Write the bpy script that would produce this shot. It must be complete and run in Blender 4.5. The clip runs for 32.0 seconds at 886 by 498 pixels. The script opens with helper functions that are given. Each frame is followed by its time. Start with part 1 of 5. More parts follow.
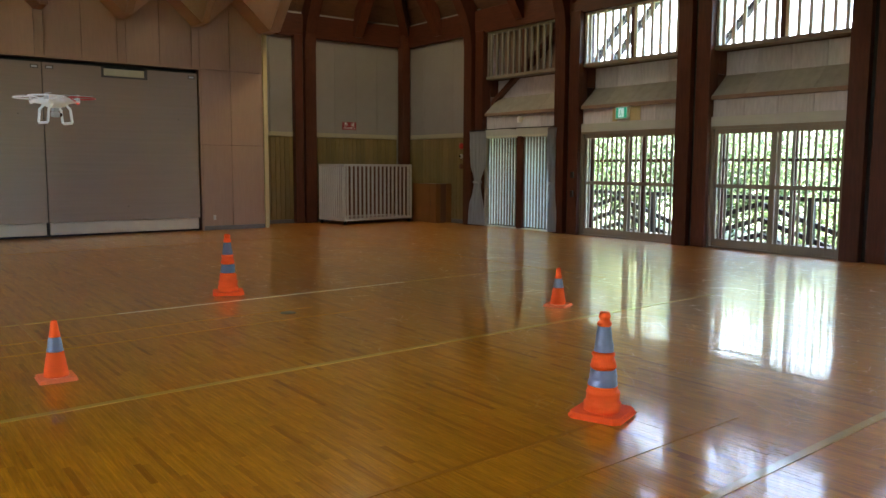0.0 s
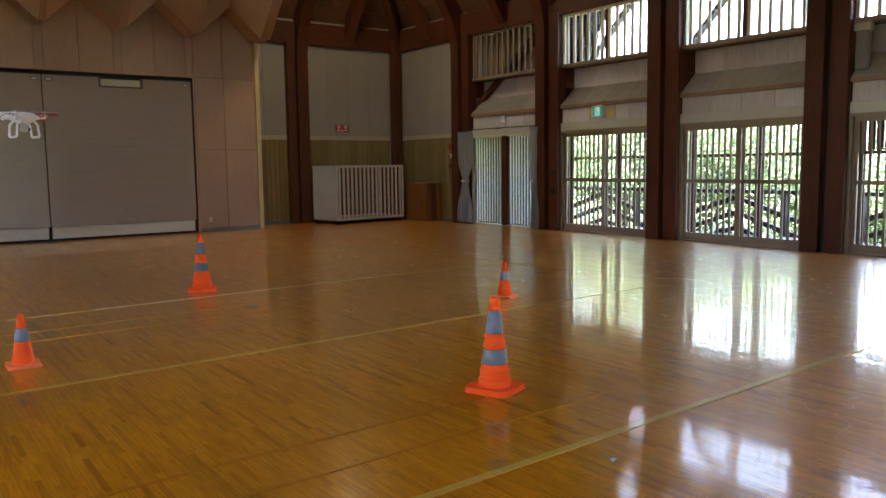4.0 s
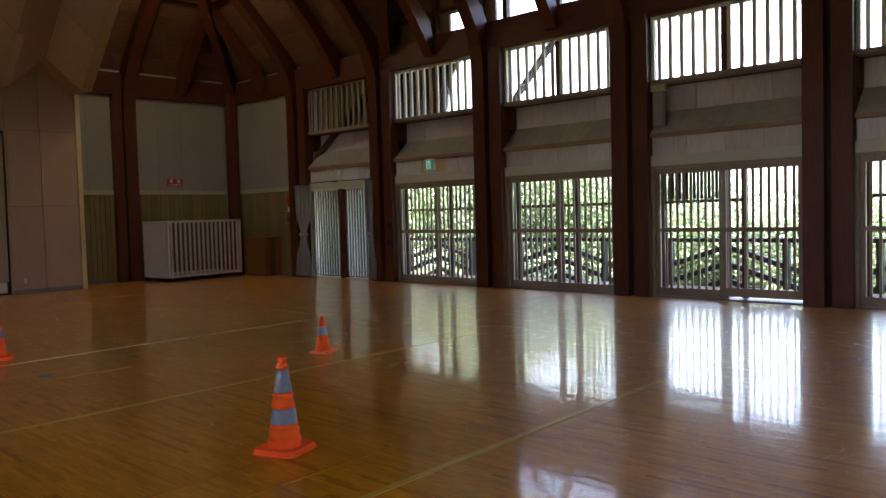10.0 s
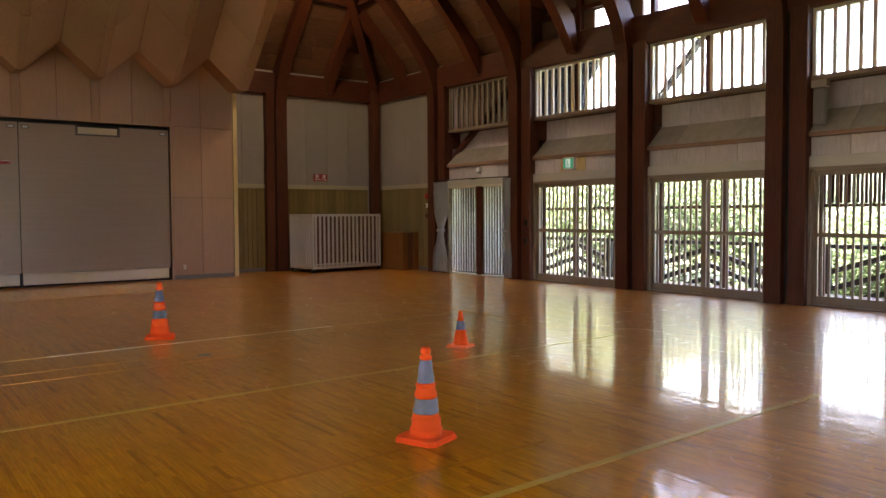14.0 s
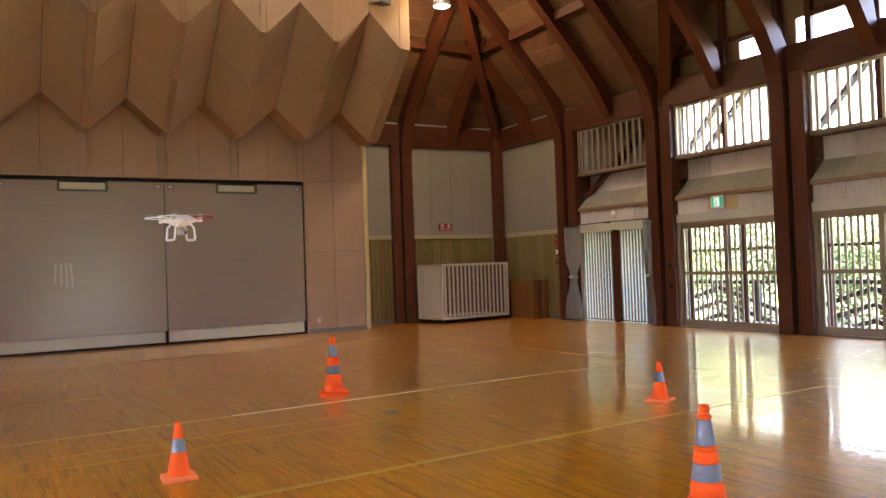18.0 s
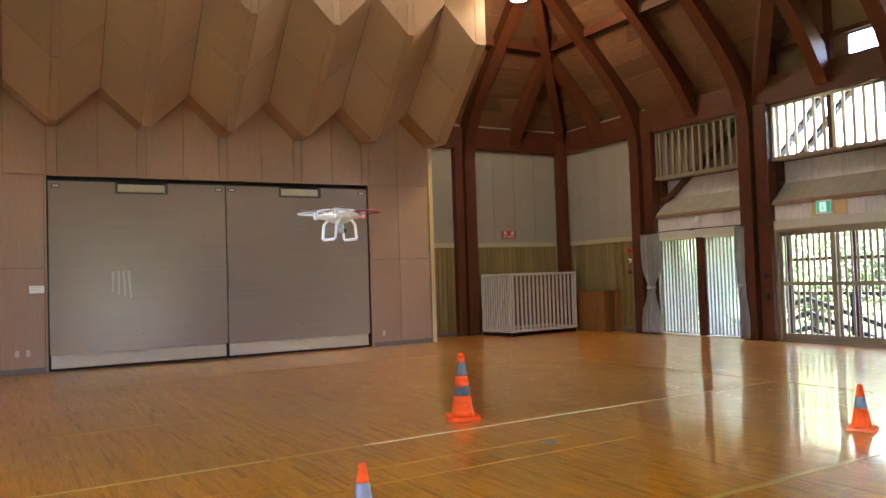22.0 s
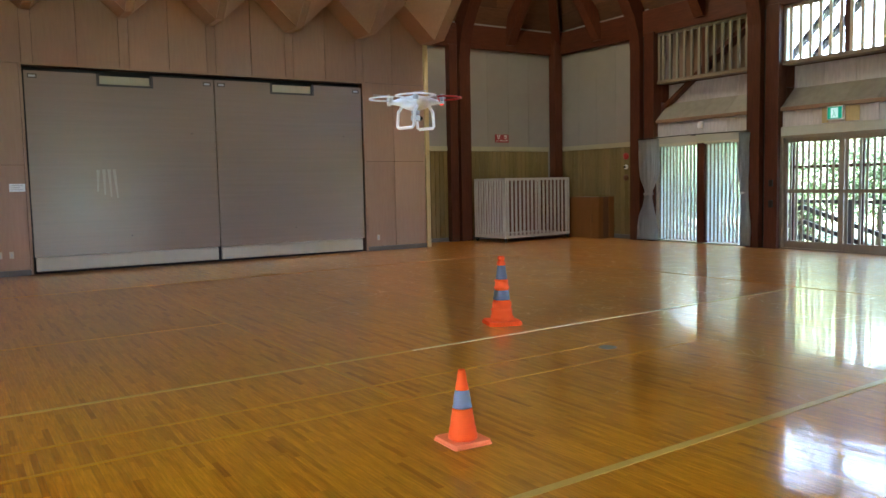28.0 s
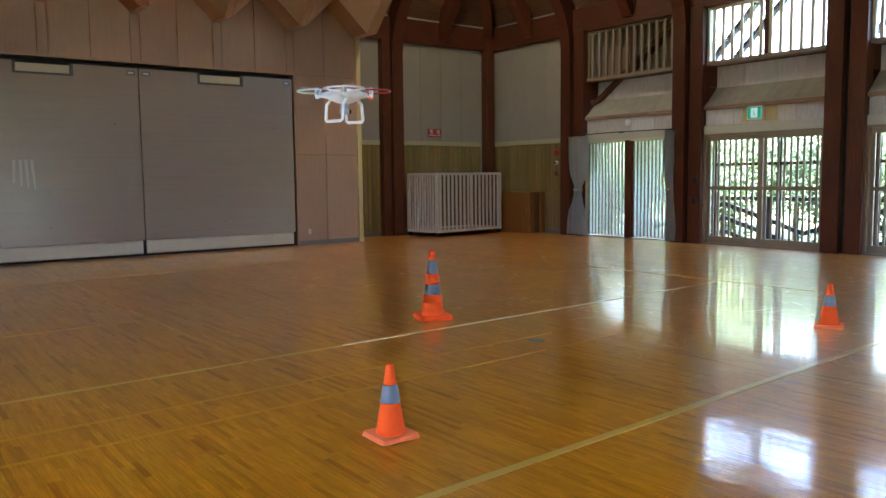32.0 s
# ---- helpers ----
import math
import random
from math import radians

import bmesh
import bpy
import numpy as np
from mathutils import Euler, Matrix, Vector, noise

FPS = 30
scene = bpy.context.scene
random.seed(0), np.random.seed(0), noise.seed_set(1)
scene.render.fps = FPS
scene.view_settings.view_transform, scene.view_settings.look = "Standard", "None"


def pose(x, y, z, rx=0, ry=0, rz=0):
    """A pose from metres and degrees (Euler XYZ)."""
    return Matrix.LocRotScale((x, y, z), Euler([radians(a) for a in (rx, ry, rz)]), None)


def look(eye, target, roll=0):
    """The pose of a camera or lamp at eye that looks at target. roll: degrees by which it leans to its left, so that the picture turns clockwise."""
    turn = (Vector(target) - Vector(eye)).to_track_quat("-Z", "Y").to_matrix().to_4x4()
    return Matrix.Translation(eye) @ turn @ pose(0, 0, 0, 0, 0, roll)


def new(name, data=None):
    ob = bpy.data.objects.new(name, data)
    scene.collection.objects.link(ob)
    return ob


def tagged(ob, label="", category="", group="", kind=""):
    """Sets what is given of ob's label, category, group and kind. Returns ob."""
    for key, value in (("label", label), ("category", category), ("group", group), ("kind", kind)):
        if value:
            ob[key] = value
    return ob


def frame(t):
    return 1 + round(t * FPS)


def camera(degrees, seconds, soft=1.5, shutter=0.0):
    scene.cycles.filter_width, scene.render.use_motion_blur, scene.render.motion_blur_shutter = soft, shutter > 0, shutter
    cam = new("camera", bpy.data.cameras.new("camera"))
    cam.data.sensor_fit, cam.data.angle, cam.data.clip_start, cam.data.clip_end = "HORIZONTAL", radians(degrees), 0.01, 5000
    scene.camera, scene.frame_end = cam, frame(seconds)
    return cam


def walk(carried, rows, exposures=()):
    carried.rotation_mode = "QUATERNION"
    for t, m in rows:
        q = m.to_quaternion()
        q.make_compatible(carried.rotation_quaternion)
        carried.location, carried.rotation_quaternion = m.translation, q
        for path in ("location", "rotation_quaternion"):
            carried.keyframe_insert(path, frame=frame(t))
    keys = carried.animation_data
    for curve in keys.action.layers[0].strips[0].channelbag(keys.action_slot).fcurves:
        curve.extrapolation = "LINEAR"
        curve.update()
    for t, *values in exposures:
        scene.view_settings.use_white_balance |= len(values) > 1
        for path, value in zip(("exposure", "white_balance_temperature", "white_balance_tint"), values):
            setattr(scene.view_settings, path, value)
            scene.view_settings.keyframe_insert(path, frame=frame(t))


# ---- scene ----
cam = camera(58.9, 32.0, soft=1.5)
PATH = [
    (0, (-6.556, -18.021, 1.515), (-5.352, -16.439, 1.307), 0.27),
    (0.5, (-6.493, -18.053, 1.524), (-5.256, -16.497, 1.308), 0.51),
    (1, (-6.416, -18.104, 1.517), (-5.145, -16.575, 1.295), 0.85),
    (1.5, (-6.350, -18.201, 1.517), (-5.076, -16.676, 1.284), 0.22),
    (2, (-6.347, -18.286, 1.511), (-5.069, -16.766, 1.271), -0.28),
    (2.5, (-6.377, -18.465, 1.543), (-5.090, -16.953, 1.304), 0.08),
    (4.5, (-6.257, -19.133, 1.555), (-5.114, -17.505, 1.348), -0.93),
    (5, (-6.160, -19.267, 1.587), (-4.977, -17.667, 1.388), -0.77),
    (5.5, (-6.030, -19.280, 1.561), (-4.763, -17.741, 1.400), 0.33),
    (6, (-6.010, -19.295, 1.556), (-4.742, -17.754, 1.418), 0.13),
    (6.5, (-6.001, -19.288, 1.544), (-4.752, -17.732, 1.403), -0.53),
    (7, (-6.007, -19.294, 1.553), (-4.764, -17.735, 1.401), -0.84),
    (7.5, (-6.002, -19.342, 1.566), (-4.716, -17.818, 1.410), -0.78),
    (8, (-5.965, -19.330, 1.564), (-4.584, -17.892, 1.411), -0.69),
    (8.5, (-5.954, -19.333, 1.564), (-4.520, -17.947, 1.419), -1.09),
    (9, (-5.970, -19.341, 1.572), (-4.509, -17.981, 1.441), -1.40),
    (9.5, (-5.974, -19.344, 1.579), (-4.518, -17.977, 1.468), -1.58),
    (10, (-5.972, -19.326, 1.580), (-4.528, -17.945, 1.489), -1.59),
    (10.5, (-5.966, -19.314, 1.572), (-4.536, -17.918, 1.501), -1.38),
    (11, (-5.977, -19.315, 1.572), (-4.564, -17.900, 1.511), -1.01),
    (11.5, (-5.988, -19.315, 1.576), (-4.601, -17.876, 1.523), -0.65),
    (12, (-5.989, -19.302, 1.581), (-4.633, -17.833, 1.541), -0.40),
    (12.5, (-5.992, -19.293, 1.576), (-4.667, -17.795, 1.546), -0.32),
    (13, (-6.005, -19.287, 1.570), (-4.716, -17.758, 1.536), -0.42),
    (13.5, (-6.020, -19.268, 1.559), (-4.775, -17.704, 1.505), -0.28),
    (14, (-6.029, -19.253, 1.555), (-4.837, -17.650, 1.467), -0.33),
    (14.5, (-6.047, -19.239, 1.566), (-4.919, -17.592, 1.448), -0.70),
    (15, (-6.108, -19.192, 1.573), (-5.058, -17.494, 1.456), -0.83),
    (15.5, (-6.218, -19.089, 1.587), (-5.235, -17.349, 1.506), -0.68),
    (17.5, (-6.517, -18.465, 1.578), (-5.600, -16.689, 1.655), -0.95),
    (18, (-6.672, -18.229, 1.543), (-5.665, -16.502, 1.585), -2.03),
    (18.5, (-6.764, -18.060, 1.543), (-5.775, -16.322, 1.534), -2.60),
    (19, (-6.869, -17.829, 1.544), (-5.985, -16.035, 1.510), -3.20),
    (19.5, (-6.968, -17.687, 1.532), (-6.057, -15.909, 1.462), -2.50),
    (20, (-7.037, -17.435, 1.521), (-6.021, -15.717, 1.388), -2.19),
    (20.5, (-7.093, -17.174, 1.525), (-6.079, -15.458, 1.362), -1.86),
    (21, (-7.215, -16.949, 1.538), (-6.254, -15.196, 1.472), -0.90),
    (21.5, (-7.324, -16.739, 1.539), (-6.335, -15.000, 1.560), -1.24),
    (22, (-7.371, -16.521, 1.549), (-6.384, -14.783, 1.620), -1.86),
    (22.5, (-7.431, -16.287, 1.548), (-6.474, -14.535, 1.678), -1.81),
    (23, (-7.608, -16.100, 1.546), (-6.662, -14.345, 1.704), -1.83),
    (23.5, (-7.635, -15.898, 1.514), (-6.676, -14.144, 1.586), -1.88),
    (24, (-7.677, -15.772, 1.524), (-6.725, -14.014, 1.559), -1.20),
    (24.5, (-7.747, -15.722, 1.515), (-6.710, -14.013, 1.539), -0.51),
    (26.5, (-7.869, -15.648, 1.508), (-6.856, -13.923, 1.509), -2.62),
    (27, (-7.883, -15.685, 1.499), (-6.872, -13.960, 1.468), -2.14),
    (27.5, (-7.877, -15.694, 1.484), (-6.842, -13.985, 1.382), -1.39),
    (28, (-7.865, -15.682, 1.478), (-6.797, -13.999, 1.312), -1.19),
    (28.5, (-7.857, -15.674, 1.475), (-6.765, -14.012, 1.265), -1.23),
    (29, (-7.869, -15.687, 1.485), (-6.756, -14.041, 1.255), -0.94),
    (29.5, (-7.863, -15.700, 1.486), (-6.729, -14.068, 1.259), -0.63),
    (30, (-7.863, -15.694, 1.487), (-6.705, -14.076, 1.279), -0.29),
    (30.5, (-7.856, -15.697, 1.489), (-6.684, -14.088, 1.300), -0.22),
    (31, (-7.848, -15.691, 1.487), (-6.668, -14.085, 1.310), -0.19),
    (31.5, (-7.841, -15.692, 1.480), (-6.652, -14.093, 1.308), -0.48),
    (32, (-7.838, -15.697, 1.478), (-6.633, -14.112, 1.295), -0.67),
]
walk(cam, [(t, look(eye, target, roll)) for t, eye, target, roll in PATH],
     exposures=[(0, 4.9, 5700, 14), (2, 4.85, 5800, 16), (5, 4.78, 5800, 18), (7, 4.48, 5800, 21), (8, 4.4, 5800, 22), (9, 4.0, 5750, 23), (12, 4.3, 6250, 28), (15, 5.1, 6500, 30),
                (18, 5.55, 6300, 28), (20, 5.65, 6200, 28), (21, 5.6, 6100, 26), (23, 5.9, 5500, 18), (24, 5.98, 5350, 16), (28, 5.4, 5250, 13), (29, 5.3, 5250, 13), (32, 5.22, 5250, 13)])

# ---------------------------------------------------------------- world, sun and lamps
world = bpy.data.worlds.new("world")
scene.world = world
world.use_nodes = True
wn = world.node_tree.nodes
wl = world.node_tree.links
sky = wn.new("ShaderNodeTexSky")
sky.sky_type = 'NISHITA'
sky.sun_disc = False
sky.sun_elevation = radians(52)
sky.sun_rotation = radians(-17)
sky.dust_density = 4.0
sky.air_density = 1.2
wl.new(sky.outputs[0], wn["Background"].inputs[0])
wn["Background"].inputs[1].default_value = 0.15

sun = new("sun", bpy.data.lights.new("sun", 'SUN'))
sun.data.energy = 5.0
sun.data.angle = radians(5)
sun.data.color = (1.0, 0.96, 0.9)
sun.matrix_world = look((-9, 30, 38), (0, 0, 0))


# ---------------------------------------------------------------- materials
def rgb(r, g, b):
    return (r, g, b, 1.0)


def mat(name, base, rough=0.5, metal=0.0, var=0.15, scale=6.0, stretch=(1, 1, 1), bump=0.0, bump_scale=60.0,
        spread=0.0, coarse=0.0, spec=0.5, pieces=False):
    """A node material: base colour varied by two noises and, by spread, from object to object (pieces: from piece to piece of a mesh)."""
    m = bpy.data.materials.new(name)
    m.use_nodes = True
    n, l = m.node_tree.nodes, m.node_tree.links
    b = n["Principled BSDF"]
    b.inputs["Roughness"].default_value = rough
    b.inputs["Metallic"].default_value = metal
    b.inputs["Specular IOR Level"].default_value = spec
    tc = n.new("ShaderNodeTexCoord")
    mp = n.new("ShaderNodeMapping")
    mp.inputs["Scale"].default_value = stretch
    l.new(tc.outputs["Object"], mp.inputs["Vector"])
    fine = n.new("ShaderNodeTexNoise")
    fine.inputs["Scale"].default_value = scale
    fine.inputs["Detail"].default_value = 6
    l.new(mp.outputs[0], fine.inputs["Vector"])
    big = n.new("ShaderNodeTexNoise")
    big.inputs["Scale"].default_value = max(scale * 0.12, 0.4)
    big.inputs["Detail"].default_value = 3
    l.new(tc.outputs["Object"], big.inputs["Vector"])
    mix = n.new("ShaderNodeMath")
    mix.operation = 'MULTIPLY_ADD'
    l.new(fine.outputs[0], mix.inputs[0])
    mix.inputs[1].default_value = 2 * var
    mix.inputs[2].default_value = 1 - var
    mix2 = n.new("ShaderNodeMath")
    mix2.operation = 'MULTIPLY_ADD'
    l.new(big.outputs[0], mix2.inputs[0])
    mix2.inputs[1].default_value = 2 * (coarse or var * 0.7)
    mix2.inputs[2].default_value = 1 - (coarse or var * 0.7)
    mul = n.new("ShaderNodeMath")
    mul.operation = 'MULTIPLY'
    l.new(mix.outputs[0], mul.inputs[0])
    l.new(mix2.outputs[0], mul.inputs[1])
    last = mul.outputs[0]
    if spread:
        info = n.new("ShaderNodeNewGeometry" if pieces else "ShaderNodeObjectInfo")
        s = n.new("ShaderNodeMath")
        s.operation = 'MULTIPLY_ADD'
        l.new(info.outputs["Random Per Island" if pieces else "Random"], s.inputs[0])
        s.inputs[1].default_value = 2 * spread
        s.inputs[2].default_value = 1 - spread
        m2 = n.new("ShaderNodeMath")
        m2.operation = 'MULTIPLY'
        l.new(last, m2.inputs[0])
        l.new(s.outputs[0], m2.inputs[1])
        last = m2.outputs[0]
    hue = n.new("ShaderNodeHueSaturation")
    hue.inputs["Color"].default_value = rgb(*base)
    l.new(last, hue.inputs["Value"])
    l.new(hue.outputs[0], b.inputs["Base Color"])
    if bump:
        bn = n.new("ShaderNodeTexNoise")
        bn.inputs["Scale"].default_value = bump_scale
        bn.inputs["Detail"].default_value = 4
        l.new(mp.outputs[0], bn.inputs["Vector"])
        bp = n.new("ShaderNodeBump")
        bp.inputs["Strength"].default_value = bump
        bp.inputs["Distance"].default_value = 0.01
        l.new(bn.outputs[0], bp.inputs["Height"])
        l.new(bp.outputs[0], b.inputs["Normal"])
    return m


def glow(name, colour, strength):
    m = bpy.data.materials.new(name)
    m.use_nodes = True
    b = m.node_tree.nodes["Principled BSDF"]
    b.inputs["Base Color"].default_value = rgb(*colour)
    b.inputs["Emission Color"].default_value = rgb(*colour)
    b.inputs["Emission Strength"].default_value = strength
    return m


def glass_mat(name):
    m = bpy.data.materials.new(name)
    m.use_nodes = True
    n, l = m.node_tree.nodes, m.node_tree.links
    n.remove(n["Principled BSDF"])
    tr, gl, mx = n.new("ShaderNodeBsdfTransparent"), n.new("ShaderNodeBsdfGlossy"), n.new("ShaderNodeMixShader")
    gl.inputs["Roughness"].default_value = 0.02
    fr = n.new("ShaderNodeFresnel")
    fr.inputs[0].default_value = 1.45
    l.new(fr.outputs[0], mx.inputs[0])
    l.new(tr.outputs[0], mx.inputs[1])
    l.new(gl.outputs[0], mx.inputs[2])
    l.new(mx.outputs[0], n["Material Output"].inputs[0])
    return m


def stained(name, stretch):
    return mat(name, (0.084, 0.0225, 0.0092), 0.5, spec=0.3, var=0.5, scale=5, stretch=stretch, bump=0.15, bump_scale=30, spread=0.12)


M_BEAM = stained("dark_stained_timber", (6, 6, 0.6))
M_BEAM_Y = stained("dark_stained_timber_along_windows", (6, 0.6, 6))
M_BEAM_X = stained("dark_stained_timber_across", (0.6, 6, 6))
M_ROOFBOARD = mat("roof_board", (0.12, 0.055, 0.027), 0.6, var=0.45, scale=4, stretch=(1, 1, 6), bump=0.2, spread=0.28, pieces=True)
M_PLY = mat("plywood_panel", (0.345, 0.210, 0.134), 0.5, var=0.14, scale=3, stretch=(8, 8, 0.8), bump=0.05, spread=0.10, coarse=0.17)
M_SOFFIT = mat("stained_trim", (0.40, 0.21, 0.12), 0.5, var=0.15, scale=6, stretch=(1, 8, 8))
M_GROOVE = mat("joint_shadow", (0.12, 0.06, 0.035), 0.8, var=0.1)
M_SHUTTER = mat("laminate_panel", (0.274, 0.208, 0.160), 0.26, var=0.10, scale=2, stretch=(0.25, 0.4, 9), coarse=0.08)
M_SCUFF = mat("rubbed_laminate", (0.31, 0.255, 0.20), 0.4, var=0.2, scale=9, stretch=(3, 1, 0.6))
M_SLOT = mat("dark_metal", (0.055, 0.045, 0.036), 0.45, var=0.2)
M_BLACK = mat("black_gap", (0.012, 0.011, 0.010), 0.7, var=0.2)
M_SKIRT = mat("cream_board", (0.52, 0.46, 0.35), 0.5, var=0.05)
M_WHITEWALL = mat("white_wall_board", (0.29, 0.26, 0.235), 0.7, var=0.07, scale=4, spread=0.04, bump=0.05)
M_DADO = mat("beige_dado", (0.42, 0.36, 0.24), 0.5, var=0.1, scale=5, stretch=(4, 4, 1))
M_TRIM = mat("cream_trim", (0.62, 0.57, 0.43), 0.5, var=0.08, scale=5, stretch=(1, 1, 4))
M_WAINSCOT = mat("olive_wainscot", (0.20, 0.140, 0.042), 0.42, var=0.2, scale=5, stretch=(6, 6, 0.5), spread=0.18)
M_POST = mat("light_pine", (0.55, 0.42, 0.20), 0.5, var=0.15, scale=6, stretch=(6, 6, 0.5))
M_SIDING = mat("pale_siding", (0.53, 0.49, 0.49), 0.6, var=0.28, scale=6, stretch=(1, 3.5, 0.7), spread=0.12, bump=0.15)
M_SLOPE = mat("sloped_board", (0.38, 0.345, 0.285), 0.6, var=0.25, scale=7, spread=0.10, bump=0.1)
M_EDGE = mat("eave_edge_wood", (0.27, 0.165, 0.10), 0.5, var=0.2, scale=6, stretch=(5, 0.5, 5))
M_LINTEL = mat("lintel_board", (0.50, 0.48, 0.41), 0.55, var=0.1, scale=5, stretch=(5, 0.6, 5))
M_SASH = mat("sash_wood", (0.25, 0.195, 0.13), 0.5, var=0.18, scale=6, stretch=(6, 6, 0.6), spread=0.06)
M_SLAT = mat("lattice_slat", (0.25, 0.215, 0.16), 0.5, var=0.15, scale=6, stretch=(6, 6, 0.6), spread=0.06)
M_CAGE = mat("painted_cage", (0.55, 0.52, 0.46), 0.45, var=0.06, scale=8)
M_BOXWOOD = mat("brown_veneer", (0.205, 0.078, 0.014), 0.4, var=0.18, scale=4, stretch=(6, 6, 0.6))
M_BOXDARK = mat("dark_veneer", (0.12, 0.045, 0.02), 0.4, var=0.18, scale=4, stretch=(6, 6, 0.6))
M_RED = mat("red_plastic", (0.42, 0.015, 0.012), 0.35, var=0.05)
M_SIGNRED = mat("sign_red", (0.30, 0.02, 0.03), 0.4, var=0.05)
M_BASEBOARD = mat("dark_vinyl_base", (0.15, 0.13, 0.115), 0.5, var=0.1)
M_WHITE = mat("white_plastic", (0.88, 0.88, 0.88), 0.3, var=0.03)
M_GREY = mat("grey_plastic", (0.42, 0.43, 0.45), 0.4, var=0.05)
M_SHADE = mat("grey_shade_cloth", (0.20, 0.20, 0.205), 0.9, var=0.15, scale=20, bump=0.1, bump_scale=200)
M_CURTAIN = mat("grey_curtain", (0.56, 0.55, 0.55), 0.85, var=0.1, scale=30, bump=0.1, bump_scale=300)
M_STEEL = mat("steel", (0.5, 0.5, 0.5), 0.3, metal=1.0, var=0.05)
M_ORANGE = mat("orange_cone", (1.0, 0.125, 0.014), 0.7, spec=0.1, var=0.08, scale=14, bump=0.15, bump_scale=20)
M_BASEPINK = mat("orange_base_lip", (1.0, 0.27, 0.09), 0.7, spec=0.1, var=0.08, scale=14)
M_BANDDARK = mat("dark_grey_band", (0.13, 0.135, 0.17), 0.45, metal=0.25, var=0.14, scale=16, bump=0.4, bump_scale=26)
M_BAND = mat("blue_grey_band", (0.19, 0.21, 0.28), 0.42, metal=0.3, var=0.14, scale=16, bump=0.5, bump_scale=26)
M_DECK = mat("weathered_rail", (0.045, 0.036, 0.030), 0.8, var=0.3, scale=8, stretch=(1, 1, 1))
M_DECKFLOOR = mat("deck_boards", (0.16, 0.13, 0.10), 0.8, var=0.3, scale=8, spread=0.1)
M_BARK = mat("bark", (0.10, 0.075, 0.05), 0.9, var=0.35, scale=10, bump=0.4)
M_GROUND = mat("grass_ground", (0.10, 0.13, 0.04), 0.9, var=0.35, scale=3, coarse=0.3)
M_RIDGE = mat("far_ridge", (0.16, 0.22, 0.12), 0.9, var=0.4, scale=0.3, coarse=0.3)
M_PLAIN = mat("plain_wall", (0.42, 0.33, 0.25), 0.7, var=0.1, scale=2)
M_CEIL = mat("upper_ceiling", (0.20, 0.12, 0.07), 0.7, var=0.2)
M_LENS = mat("dark_lens", (0.01, 0.01, 0.012), 0.1, var=0.1)
M_SPEAKER = mat("black_speaker", (0.02, 0.02, 0.022), 0.5, var=0.2)
M_GLASS = glass_mat("window_glass")
M_EXIT = glow("exit_green", (0.03, 0.45, 0.24), 0.009)
M_EXITW = glow("exit_white", (0.75, 0.95, 0.85), 0.012)
M_LAMP = glow("lamp_glow", (1.0, 0.97, 0.85), 3.0)
M_LEDG = glow("green_led", (0.3, 0.9, 0.4), 0.03)
M_LEDR = glow("red_led", (1.0, 0.05, 0.04), 0.04)


def leaf_mat(name, a, b_, trans=0.4):
    m = bpy.data.materials.new(name)
    m.use_nodes = True
    n, l = m.node_tree.nodes, m.node_tree.links
    p = n["Principled BSDF"]
    geo = n.new("ShaderNodeNewGeometry")
    ramp = n.new("ShaderNodeMix")
    ramp.data_type = 'RGBA'
    ramp.inputs["A"].default_value = rgb(*a)
    ramp.inputs["B"].default_value = rgb(*b_)
    l.new(geo.outputs["Random Per Island"], ramp.inputs["Factor"])
    l.new(ramp.outputs["Result"], p.inputs["Base Color"])
    p.inputs["Roughness"].default_value = 0.5
    t = n.new("ShaderNodeBsdfTranslucent")
    l.new(ramp.outputs["Result"], t.inputs[0])
    mx = n.new("ShaderNodeMixShader")
    mx.inputs[0].default_value = trans
    l.new(p.outputs[0], mx.inputs[1])
    l.new(t.outputs[0], mx.inputs[2])
    l.new(mx.outputs[0], n["Material Output"].inputs[0])
    return m


M_BLIND = leaf_mat("white_blind_cloth", (0.78, 0.80, 0.76), (0.84, 0.86, 0.82), 0.72)
M_LEAF = leaf_mat("leaves", (0.04, 0.07, 0.02), (0.20, 0.27, 0.11), 0.45)
M_LEAF2 = leaf_mat("leaves_pale", (0.06, 0.10, 0.04), (0.27, 0.34, 0.18), 0.45)


